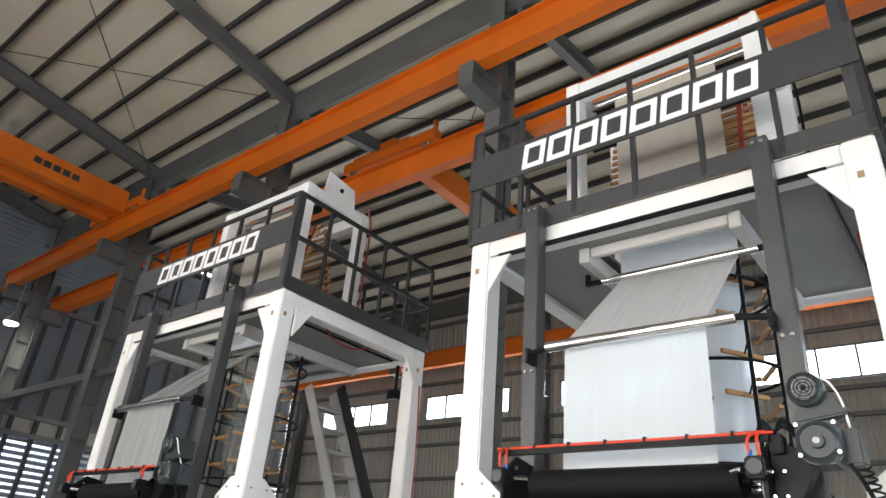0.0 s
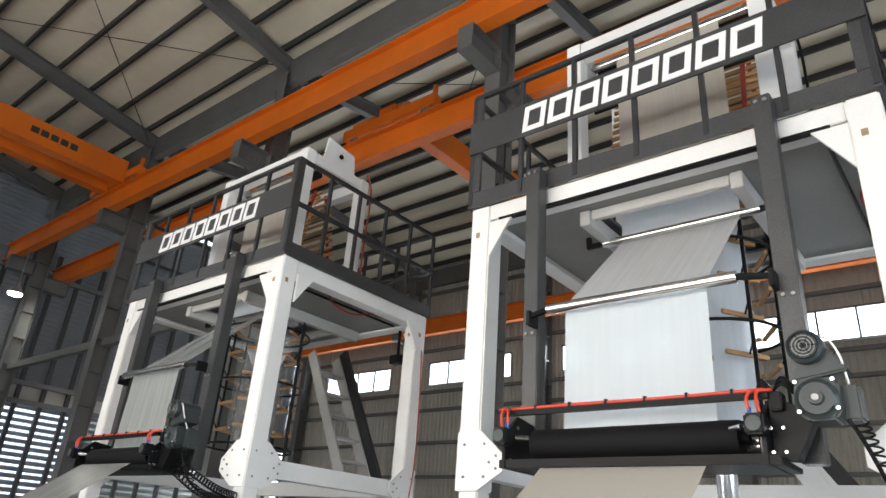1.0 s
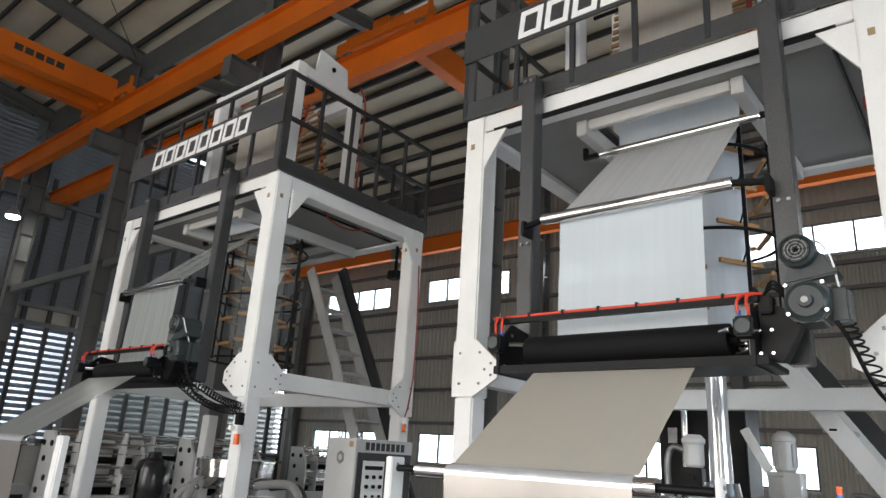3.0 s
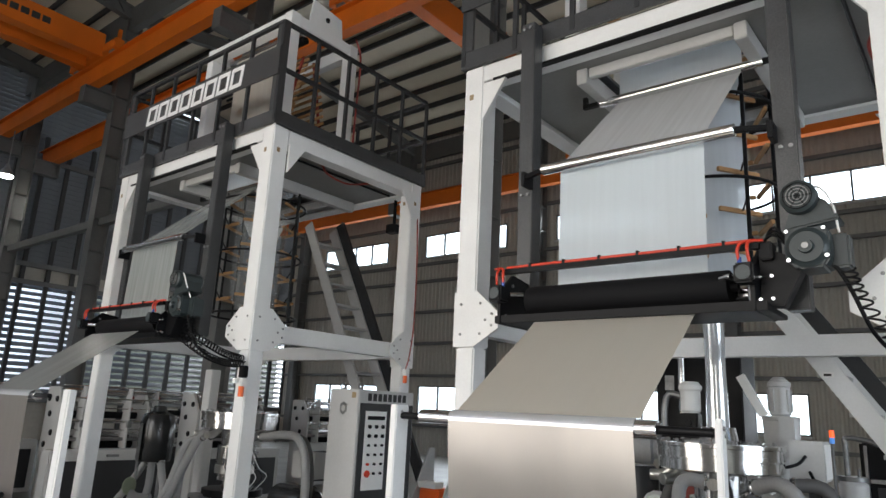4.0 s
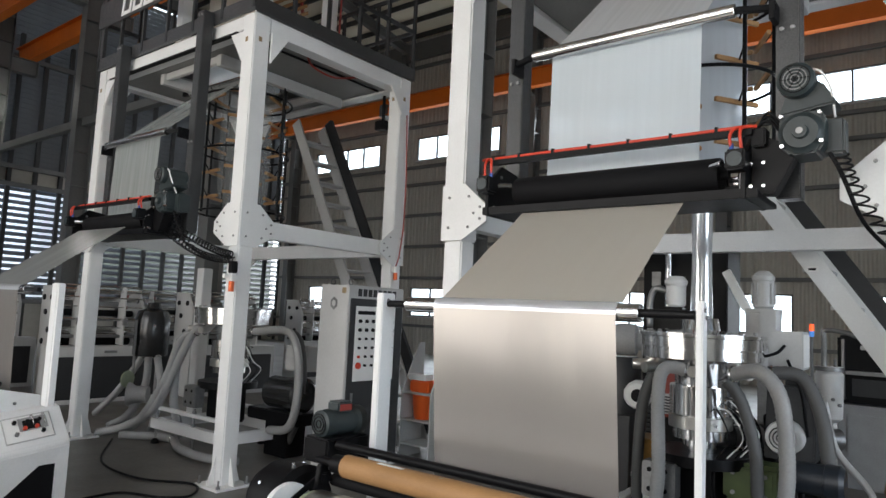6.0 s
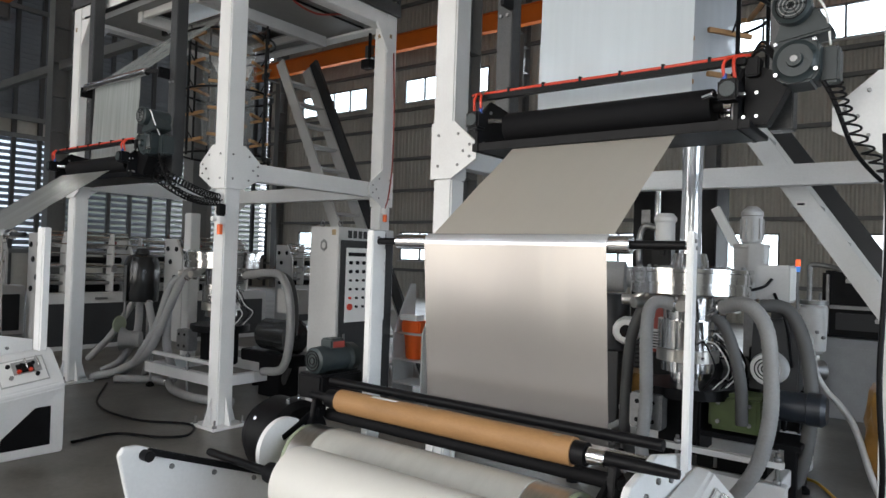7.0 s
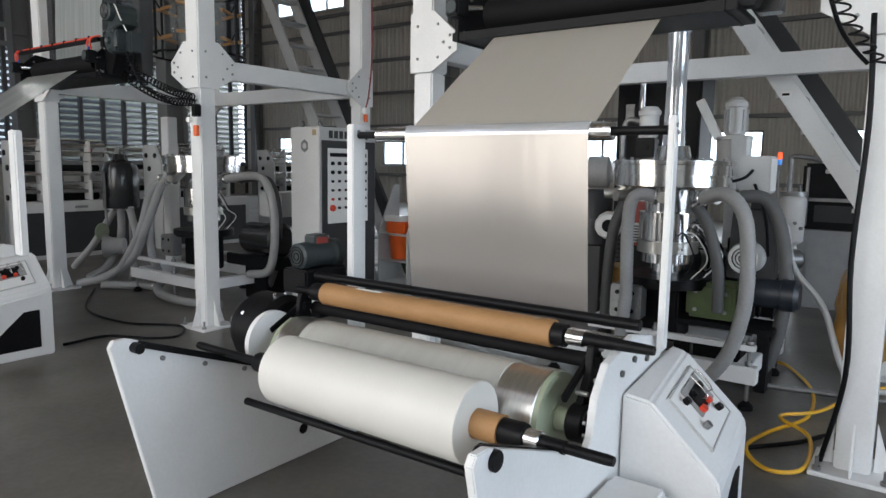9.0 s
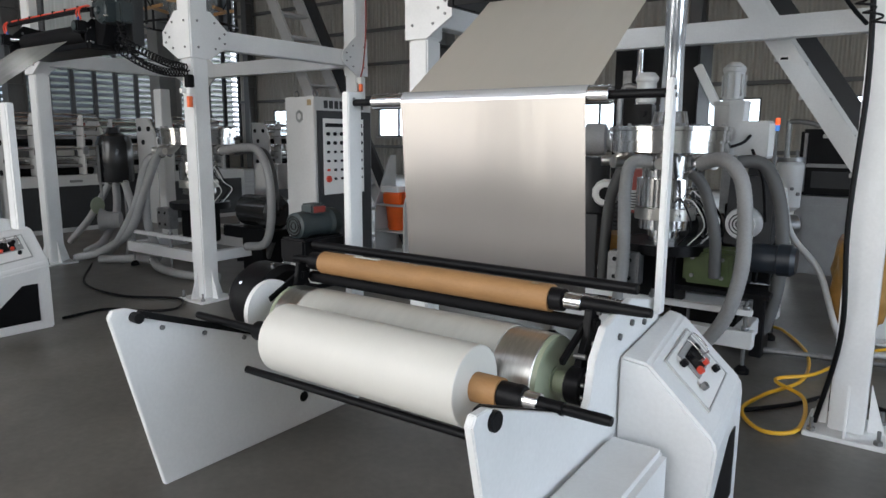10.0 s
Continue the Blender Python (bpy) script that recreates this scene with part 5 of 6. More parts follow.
# ---- control cabinet between the lines ----
cab = placed("control_cabinet", "light grey control cabinet with dark door and instrument panel", "cabinet", (-5.17, 5.8, 0))
CX0, CX1, CY0, CY1, CZ = -5.46, -5.02, 5.4, 6.28, 2.04
wpart("body", box((CX0, CY0, 0.06), (CX1, CY1, CZ), 0.008), LIGHT_GREY, cab)
wpart("plinth", box((CX0 + 0.02, CY0 + 0.02, 0), (CX1 - 0.02, CY1 - 0.02, 0.06), 0), BLACK, cab)
door = wpart("door", box((CX1, CY0 + 0.03, 0.1), (CX1 + 0.02, CY1 - 0.03, CZ - 0.14), 0.004), GREY, cab, "dark grey door")
for k in range(8):
    wpart("sign_block", box((CX1 - 0.001, CY0 + 0.14 + k * 0.078, CZ - 0.115), (CX1 + 0.002, CY0 + 0.198 + k * 0.078, CZ - 0.035), 0), GREY, cab)
for y0, y1, columns in ((CY0 + 0.1, CY0 + 0.42, 3), (CY0 + 0.52, CY0 + 0.72, 2)):
    ip = wpart("instrument_panel", box((CX1 + 0.02, y0, 1.02), (CX1 + 0.026, y1, CZ - 0.22), 0.001), PAPER, door, "white instrument panel")
    wpart("display", box((CX1 + 0.026, y0 + 0.03, CZ - 0.31), (CX1 + 0.034, y1 - 0.03, CZ - 0.27), 0.001), BLACK, ip)
    for r in range(6):
        for c in range(columns):
            y, z = y0 + (c + 0.6) / (columns + 0.2) * (y1 - y0), CZ - 0.38 - r * 0.095
            big = r == 5 and c == 0 and y0 < CY0 + 0.2
            wpart("knob", rod((CX1 + 0.026, y, z), (CX1 + 0.05, y, z), 0.036 if big else 0.02 if r < 2 else 0.014, 14), RED if r >= 4 and c == 0 and y0 < CY0 + 0.2 else BLACK, ip, "red emergency stop" if big else "")
wpart("handle", box((CX1 + 0.02, CY0 + 0.08, 0.75), (CX1 + 0.035, CY0 + 0.11, 0.9), 0.003), GALV, door)
hexa = [(-5.24 + 0.06 * math.sin(k * math.tau / 6), 1.84 + 0.07 * math.cos(k * math.tau / 6)) for k in range(6)]
wpart("emblem", prism(hexa, "y", CY0 - 0.003, CY0 + 0.001), GALV, cab, "plain grey hexagon mark")
wpart("emblem_core", prism([(-5.24 + (u + 5.24) * 0.5, 1.84 + (v - 1.84) * 0.5) for u, v in hexa], "y", CY0 - 0.005, CY0 - 0.002), LIGHT_GREY, cab)
wpart("name_plate", box((-5.12, CY0 - 0.003, CZ - 0.09), (-5.06, CY0, CZ - 0.03), 0), TAN, cab)
for x in (CX0 + 0.08, CX1 - 0.08):
    wpart("lifting_eye", sweep(bmesh.new(), [(x, 5.5 + 0.03 * math.cos(q * math.tau / 16), CZ + 0.035 + 0.03 * math.sin(q * math.tau / 16)) for q in range(17)], 0.008, 8), GALV, cab)

# ---- clutter round the lines ----


def clutter(name, label, category, at):
    return placed(name, label, category, at)


def hose_thing(label, pts, r, mat, ribs=0.0, name="air_hose"):
    h = tagged(part(name, hose(pts, r, 12, ribs), mat), label, "hose", group=name + "s")
    if ribs:
        a, d = Vector(pts[0]), (Vector(pts[1]) - Vector(pts[0])).normalized()
        part("clamp", rod(tuple(a + d * 0.01), tuple(a + d * 0.035), r * 1.14, 20), STEEL, h, "bright hose clamp")
    return h


grey_hose = "thick grey ribbed air hose hanging from the air ring"
hose_thing(grey_hose, [(-1.45, 5.42, 1.45), (-1.6, 5.36, 1.46), (-1.65, 5.35, 1.28), (-1.64, 5.35, 0.72), (-1.66, 5.35, 0.34), (-1.6, 5.5, 0.08)], 0.05, HOSE, 0.03)
hose_thing(grey_hose, [(-1.16, 5.45, 1.45), (-0.95, 5.32, 1.49), (-0.82, 5.3, 1.34), (-0.78, 5.3, 1.0), (-0.79, 5.3, 0.69), (-0.88, 5.3, 0.36), (-1.08, 5.34, 0.1), (-1.3, 5.45, 0.06)], 0.052, HOSE, 0.03)
hose_thing("thick dark grey ribbed air hose hanging from the air ring", [(-1.02, 5.85, 1.46), (-0.8, 5.9, 1.44), (-0.67, 5.9, 1.15), (-0.63, 5.9, 0.7), (-0.7, 5.9, 0.25), (-0.85, 5.95, 0.06)], 0.052, DARK_HOSE, 0.03)
hose_thing("thick dark grey ribbed air hose hanging from the air ring", [(-1.95, 6.1, 1.42), (-2.07, 6.1, 1.05), (-2.1, 6.1, 0.29), (-2.05, 6.2, 0.06)], 0.05, DARK_HOSE, 0.03)
hose_thing(grey_hose, [(-1.25, 5.55, 1.42), (-1.14, 5.6, 1.26), (-1.05, 5.62, 0.93), (-1.04, 5.66, 0.6)], 0.045, DARK_HOSE, 0.03)
hose_thing("pale thin hose drooping to the floor", [(-0.72, 6.3, 1.25), (-0.64, 6.3, 0.9), (-0.41, 6.25, 0.62), (-0.2, 6.2, 0.1), (0.1, 6.3, 0.03)], 0.024, LIGHT_GREY, 0, "thin_hose")
hose_thing(grey_hose, [(-7.3, 5.2, 1.44), (-7.45, 5.13, 1.42), (-7.69, 5.05, 0.93), (-7.9, 4.95, 0.45), (-8.42, 4.85, 0.15), (-8.7, 4.65, 0.06)], 0.055, HOSE, 0.03)
hose_thing(grey_hose, [(-7.5, 5.22, 1.44), (-7.7, 5.18, 1.3), (-7.8, 5.15, 1.04), (-7.74, 5.1, 0.54), (-7.7, 5.18, 0.1), (-8.07, 5.05, 0.06), (-8.38, 4.78, 0.06)], 0.052, HOSE, 0.03)
hose_thing(grey_hose, [(-8.98, 5.4, 1.0), (-8.84, 5.3, 0.58), (-8.85, 5.1, 0.22), (-9.05, 4.95, 0.06)], 0.052, HOSE, 0.03)
hose_thing(grey_hose, [(-8.75, 5.4, 1.0), (-8.4, 5.3, 0.6), (-8.28, 5.2, 0.4), (-8.4, 5.2, 0.06)], 0.05, HOSE, 0.03)
hose_thing(grey_hose, [(-9.12, 5.4, 1.0), (-9.25, 5.35, 0.8), (-9.59, 5.3, 0.44), (-10.1, 5.25, 0.07)], 0.05, HOSE, 0.03)
hose_thing("grey ribbed air hose lying on the floor under the die", [(-7.75, 5.15, 0.06), (-7.2, 4.9, 0.06), (-6.6, 4.85, 0.06), (-6.2, 5.0, 0.06)], 0.05, HOSE, 0.03)
post = clutter("support_post", "white steel post standing behind the die", "post", (-9.09, 6.25, 0))
wpart("shaft", box((-9.18, 6.17, 0.02), (-9.0, 6.33, 2.3), 0.01), WHITE, post)
wpart("base_plate", box((-9.28, 6.07, 0), (-8.9, 6.43, 0.025), 0.003), WHITE, post)
hose_thing(grey_hose, [(-6.75, 5.5, 1.45), (-6.3, 5.5, 1.5), (-6.04, 5.5, 1.46), (-5.89, 5.5, 1.21), (-5.86, 5.5, 0.75), (-5.98, 5.5, 0.41), (-6.33, 5.5, 0.33)], 0.05, HOSE, 0.03)
hose_thing("thick dark grey ribbed air hose hanging from the air ring", [(-6.75, 5.72, 1.44), (-6.36, 5.72, 1.47), (-6.16, 5.72, 1.4), (-6.06, 5.72, 1.15), (-6.04, 5.72, 0.8), (-6.1, 5.72, 0.45), (-6.3, 5.72, 0.06)], 0.045, DARK_HOSE, 0.03)
hose_thing(grey_hose, [(-7.42, 5.16, 1.42), (-7.62, 5.06, 1.3), (-7.8, 5.0, 0.8), (-8.05, 4.9, 0.36), (-8.5, 4.98, 0.12), (-9.0, 5.1, 0.06)], 0.05, HOSE, 0.03)
hose_thing("yellow hose lying in loops on the floor", [(-0.79, 6.72, 0.02), (-0.66, 6.6, 0.02), (-0.42, 6.05, 0.02), (-0.36, 5.4, 0.02), (-0.52, 4.95, 0.02), (-0.58, 4.6, 0.02), (-0.42, 4.36, 0.02), (-0.26, 4.5, 0.02), (-0.3, 5.0, 0.03), (-0.5, 5.22, 0.045), (-0.3, 5.5, 0.045), (-0.12, 6.2, 0.02), (0.1, 6.6, 0.02)], 0.0125, YELLOW, 0, "floor_hose")
hose_thing("black cable lying in a bend on the floor", [(-8.4, 4.69, 0.012), (-7.3, 4.05, 0.012), (-6.4, 3.98, 0.012), (-5.84, 4.25, 0.012), (-5.5, 4.02, 0.012), (-5.62, 3.8, 0.012), (-6.0, 3.6, 0.012), (-6.0, 3.2, 0.012)], 0.012, BLACK, 0, "floor_cable")
hose_thing("black cable lying across the floor", [(-0.6, 4.6, 0.012), (-0.35, 4.9, 0.012), (-0.15, 5.2, 0.012), (0.2, 5.1, 0.012)], 0.014, BLACK, 0, "floor_cable")
hose_thing("black cable drooping down the tower leg", [(-0.12, 4.5, 2.45), (-0.1, 4.5, 1.9), (-0.12, 4.48, 1.2), (-0.1, 4.5, 0.6), (-0.2, 4.66, 0.015)], 0.014, BLACK, 0, "drop_cable")

blower = clutter("air_distributor", "dark grey upright air distributor can with hose outlets", "air distributor", (-8.95, 5.4, 0))
wpart("can", lathe((-8.95, 5.4, 1.0), (-8.95, 5.4, 1.74), ((0, 0.22), (0.03, 0.235), (0.52, 0.235), (0.62, 0.2), (0.66, 0.1), (0.74, 0.08)), 32), GLOSS, blower)
wpart("strap", box((-8.93, 5.13, 1.0), (-8.87, 5.142, 1.5), 0), GALV, blower)
for a in range(3):
    wpart("leg", rod((-8.95 + 0.2 * math.cos(a * 2.1), 5.4 + 0.2 * math.sin(a * 2.1), 0), (-8.95 + 0.2 * math.cos(a * 2.1), 5.4 + 0.2 * math.sin(a * 2.1), 1.02), 0.02, 10), GALV, blower)
wpart("inlet", lathe((-8.83, 5.08, 0.5), (-8.63, 5.28, 0.5), ((0, 0.12), (0.0, 0.16), (0.02, 0.15), (0.08, 0.115), (0.25, 0.11)), 28), HOSE, blower)
wpart("inlet_cap", lathe((-8.95, 5.1, 0.69), (-8.927, 5.105, 0.69), ((0, 0.105), (0.01, 0.115), (0.02, 0.105)), 28), OLIVE, blower)

ext = clutter("extruder", "extruder with green gearbox and navy motor below the die", "extruder", (-1.0, 6.0, 0))
wpart("gearbox", box((-1.3, 5.72, 0.52), (-0.9, 6.0, 0.8), 0.03), GREEN, ext, "olive green gearbox")
wpart("cover", box((-1.26, 5.705, 0.56), (-0.95, 5.72, 0.76), 0.006), GREEN, ext)
for x in (-1.22, -1.0):
    for z in (0.59, 0.73):
        wpart("bolt", rod((x, 5.69, z), (x, 5.706, z), 0.016, 8), GALV, ext)
wpart("bed", box((-1.35, 5.7, 0.46), (-0.66, 6.1, 0.5), 0.005), BLACK, ext)
wpart("bed_leg", box((-0.78, 5.78, 0), (-0.7, 6.05, 0.46), 0.005), BLACK, ext)
wpart("motor", lathe((-0.84, 5.68, 0.78), (-0.5, 5.68, 0.78), ((0, 0.09), (0.02, 0.105), (0.22, 0.105), (0.225, 0.115), (0.31, 0.115), (0.34, 0.09)), 32), NAVY, ext, "navy blue motor")
wpart("barrel", rod((-1.5, 6.2, 0.9), (-0.7, 6.9, 0.9), 0.09, 20), GALV, ext)
wpart("barrel_cover", prism([(6.1, 0.8), (6.3, 0.8), (6.3, 1.35), (6.2, 1.35)], "x", -1.1, -0.75, 0.01), GREY, ext)
fan = wpart("fan_motor", lathe((-0.95, 5.96, 0.98), (-0.93, 6.16, 0.98), ((0, 0.09), (0.0, 0.11), (0.03, 0.125), (0.16, 0.125), (0.2, 0.1)), 28), WHITE, ext, "white round fan motor")
for r in (0.03, 0.055, 0.08):
    wpart("guard_ring", sweep(bmesh.new(), [(-0.95 + r * math.cos(q * math.tau / 20), 5.958, 0.98 + r * math.sin(q * math.tau / 20)) for q in range(21)], 0.005, 5), GREY, fan)
for k in range(6):
    x = -1.35 + 0.1 * k
    wpart("heater_lead", hose([(x, 6.2 + 0.08 * k, 1.0), (x + 0.03, 6.1 + 0.08 * k, 1.1), (x + 0.12, 6.05 + 0.08 * k, 0.95), (x + 0.1, 6.15, 0.5)], 0.012, 6), BLACK, ext)
    wpart("heater", rod((-1.45 + 0.12 * k, 6.245 + 0.105 * k, 0.9), (-1.39 + 0.12 * k, 6.3 + 0.105 * k, 0.9), 0.105, 20), BRUSHED if k % 2 else GREY, ext)
wpart("frame", box((-1.6, 6.5, 0.0), (-0.75, 6.6, 0.8), 0.01), BLACK, ext)
box_ = clutter("junction_box", "light grey junction box with black conduits", "junction box", (-0.88, 6.2, 0))
wpart("box", box((-1.07, 6.1, 1.48), (-0.83, 6.35, 1.77), 0.008), LIGHT_GREY, box_)
wpart("door", box((-0.828, 6.12, 1.5), (-0.822, 6.33, 1.75), 0.002), PAPER, box_)
wpart("stand", box((-0.99, 6.3, 0), (-0.91, 6.36, 1.48), 0.004), GREY, box_)
wpart("conduit", hose([(-0.95, 6.09, 1.66), (-1.0, 6.04, 1.6), (-1.12, 6.02, 1.56), (-1.2, 6.05, 1.55)], 0.012), BLACK, box_)
wpart("conduit", hose([(-0.93, 6.09, 1.55), (-0.88, 6.03, 1.46), (-0.82, 6.02, 1.3), (-0.8, 6.1, 1.0)], 0.012), BLACK, box_)
bcn = clutter("beacon", "small red and blue signal beacon on a post", "signal lamp", (-1.19, 8.6, 0))
wpart("post", rod((-1.19, 8.6, 0), (-1.19, 8.6, 1.72), 0.015, 8), GALV, bcn)
wpart("lens", rod((-1.19, 8.6, 1.78), (-1.19, 8.6, 1.855), 0.024, 14), BEACON, bcn, "glowing red lens")
wpart("lens", rod((-1.19, 8.6, 1.72), (-1.19, 8.6, 1.78), 0.024, 14), BEACON_B, bcn, "blue lens")
hop = clutter("hopper_loader", "white hopper loader with grey motor on top", "hopper", (-1.25, 6.7, 0))
wpart("motor", lathe((-1.24, 6.7, 1.95), (-1.24, 6.7, 2.31), ((0, 0.07), (0.02, 0.085), (0.24, 0.085), (0.3, 0.075), (0.33, 0.04)), 24), LIGHT_GREY, hop)
for k in range(10):
    a = k * math.tau / 10
    wpart("fin", slab((-1.24 + 0.085 * math.cos(a), 6.7 + 0.085 * math.sin(a), 1.99), (-1.24 + 0.085 * math.cos(a), 6.7 + 0.085 * math.sin(a), 2.17), 0.008, 0.03, 0, (math.cos(a), math.sin(a), 0)), LIGHT_GREY, hop)
wpart("fan_cowl", rod((-1.24, 6.7, 2.19), (-1.24, 6.7, 2.24), 0.092, 24), LIGHT_GREY, hop)
wpart("flange", rod((-1.24, 6.7, 1.91), (-1.24, 6.7, 1.95), 0.15, 24), LIGHT_GREY, hop)
wpart("body", lathe((-1.24, 6.7, 1.45), (-1.24, 6.7, 1.91), ((0, 0.08), (0.2, 0.1), (0.3, 0.14), (0.46, 0.145)), 24), LIGHT_GREY, hop)
wpart("chute", prism([(6.5, 1.62), (6.64, 1.62), (6.66, 1.95), (6.5, 1.95)], "x", -1.22, -1.1, 0.006), LIGHT_GREY, hop)
wpart("leg", box((-1.28, 6.66, 0), (-1.2, 6.74, 1.45), 0.004), GALV, hop)
tank = clutter("white_tank", "white upright tank with a bent steel pipe", "tank", (-0.88, 7.6, 0))
wpart("shell", lathe((-0.88, 7.6, 0.95), (-0.88, 7.6, 1.45), ((0, 0.06), (0.04, 0.11), (0.44, 0.12), (0.5, 0.08)), 28), WHITE, tank)
wpart("pipe", hose([(-0.92, 7.6, 1.42), (-0.92, 7.6, 1.7), (-0.91, 7.6, 1.79), (-0.75, 7.6, 1.78), (-0.66, 7.6, 1.75)], 0.024), GALV, tank)
wpart("leg", rod((-0.88, 7.6, 0), (-0.88, 7.6, 0.97), 0.03, 10), GALV, tank)
for k in range(5):
    a = 3.6 + 0.5 * k
    wpart("port", rod((-0.88 + 0.11 * math.cos(a), 7.6 + 0.11 * math.sin(a), 1.12 + 0.05 * (k % 2)), (-0.88 + 0.135 * math.cos(a), 7.6 + 0.135 * math.sin(a), 1.12 + 0.05 * (k % 2)), 0.016, 10), GALV, tank)
wpart("lid_ring", lathe((-0.88, 7.6, 1.42), (-0.88, 7.6, 1.46), ((0, 0.125), (0.04, 0.125)), 24), GALV, tank)
wpart("valve", rod((-0.83, 7.6, 1.45), (-0.83, 7.6, 1.53), 0.014, 8), GALV, tank)
pnl = clutter("tall_cabinet", "tall black control cabinet with an opened cream flap", "cabinet", (-2.25, 7.8, 0))
wpart("body", box((-2.75, 7.8, 0), (-1.84, 8.3, 2.75), 0.01), BLACK, pnl)
for k in range(9):
    wpart("louvre", box((-2.7, 7.79, 0.5 + k * 0.05), (-2.3, 7.8, 0.53 + k * 0.05), 0), GREY, pnl)
wpart("latch", box((-2.02, 7.78, 1.5), (-1.98, 7.8, 1.7), 0.003), GALV, pnl)
wpart("flap", slab((-1.76, 7.46, 2.34), (-1.56, 7.46, 1.96), 0.08, 0.06, 0.004, (0, 1, 0)), PAPER, pnl, "cream flap")
wpart("pipe", rod((-2.45, 7.76, 0.0), (-2.45, 7.76, 2.6), 0.04, 16), STEEL, pnl)
wpart("meter", box((-2.65, 7.788, 2.2), (-2.55, 7.8, 2.36), 0.002), GALV, pnl)
pump = clutter("vacuum_pump", "pale grey vacuum loader on a stand", "pump", (-2.05, 6.85, 0))
wpart("body", lathe((-2.05, 6.85, 1.95), (-2.05, 6.85, 2.24), ((0, 0.07), (0.02, 0.09), (0.2, 0.09), (0.22, 0.105), (0.25, 0.105), (0.29, 0.07)), 24), PAPER, pump)
wpart("clamp", box((-2.15, 6.78, 1.72), (-1.97, 6.92, 1.95), 0.01), BLACK, pump)
wpart("gauge", rod((-2.05, 6.78, 1.86), (-2.05, 6.76, 1.86), 0.03, 16), BLACK, pump)
wpart("elbow", hose([(-2.13, 6.85, 2.1), (-2.25, 6.85, 2.12), (-2.3, 6.85, 2.0), (-2.3, 6.85, 1.75)], 0.03), GALV, pump)
wpart("stand", box((-2.1, 6.8, 0), (-2.0, 6.9, 1.76), 0.004), LIGHT_GREY, pump)
tub = clutter("air_blower", "light grey centrifugal blower with round duct", "blower", (-2.45, 6.7, 0))
wpart("housing", lathe((-2.55, 6.6, 1.62), (-2.2, 6.7, 1.62), ((0, 0.1), (0.02, 0.15), (0.2, 0.15), (0.22, 0.1), (0.36, 0.1)), 28), HOSE, tub)
# Charcoal puts the shade behind the die into the drum's colour.
wpart("drum", lathe((-2.5, 6.7, 0.9), (-2.5, 6.7, 1.45), ((0, 0.15), (0.02, 0.17), (0.5, 0.17), (0.55, 0.14)), 28), GREY, tub)
wpart("fan_cover", lathe((-2.24, 6.42, 1.12), (-2.3, 6.6, 1.12), ((0, 0.06), (0.0, 0.11), (0.05, 0.13), (0.19, 0.13)), 12), PAPER, tub, "pale octagonal fan cover")
wpart("fan_grille", rod((-2.238, 6.415, 1.12), (-2.241, 6.424, 1.12), 0.06, 16), BLACK, tub)
wpart("stand", box((-2.62, 6.58, 0), (-2.38, 6.82, 0.9), 0.006), GREY, tub)
crate = clutter("yellow_crate", "yellow cardboard crate on the floor", "box", (-2.5, 7.1, 0))
wpart("carton", box((-2.72, 6.95, 0.0), (-2.28, 7.3, 0.66), 0.01), GOLD, crate)
wpart("flap", slab((-2.72, 6.93, 0.67), (-2.28, 6.93, 0.67), 0.12, 0.008), GOLD, crate)
sack = clutter("wrapped_bale", "crumpled golden plastic wrapped bale", "bale", (-0.1, 6.5, 0))
bm = bmesh.new()
bmesh.ops.create_icosphere(bm, subdivisions=4, radius=0.5)
for v in bm.verts:
    v.co *= 1 + 0.22 * noise.noise(v.co * 4.5) + 0.08 * noise.noise(v.co * 14)
    v.co = Vector((v.co.x * 0.4, v.co.y * 0.5, v.co.z * 1.05 + 0.55))
    v.co.z = max(v.co.z, 0.0)
    v.co += Vector((-0.14, 6.4, 0))
for f in bm.faces:
    f.smooth = True
wpart("wrap", bm, GOLD, sack)
bench = clutter("dark_machine", "long dark machine with pale base behind the line", "machine", (0.6, 9.9, 0))
wpart("base", box((-1.1, 9.6, 0.0), (3.2, 10.4, 0.95), 0.02), HOSE, bench)
wpart("hood", box((-1.1, 9.65, 0.96), (3.2, 10.35, 1.75), 0.03), BLACK, bench)
for k in range(5):
    wpart("panel", box((-1.0 + 0.85 * k, 9.585, 0.15), (-0.25 + 0.85 * k, 9.6, 0.85), 0.006), HOSE, bench)
    wpart("window", box((-0.95 + 0.85 * k, 9.64, 1.05), (-0.3 + 0.85 * k, 9.65, 1.25), 0.004), GREY, bench)
    wpart("knob", rod((-0.6 + 0.85 * k, 9.6, 1.5), (-0.6 + 0.85 * k, 9.65, 1.5), 0.03, 12), GALV, bench)
    wpart("rail", box((-1.05 + 0.85 * k, 9.6, 1.0), (-1.02 + 0.85 * k, 9.65, 1.7), 0), GALV, bench)
wpart("tray", box((-1.0, 9.5, 1.3), (3.1, 9.64, 1.34), 0.005), GALV, bench)

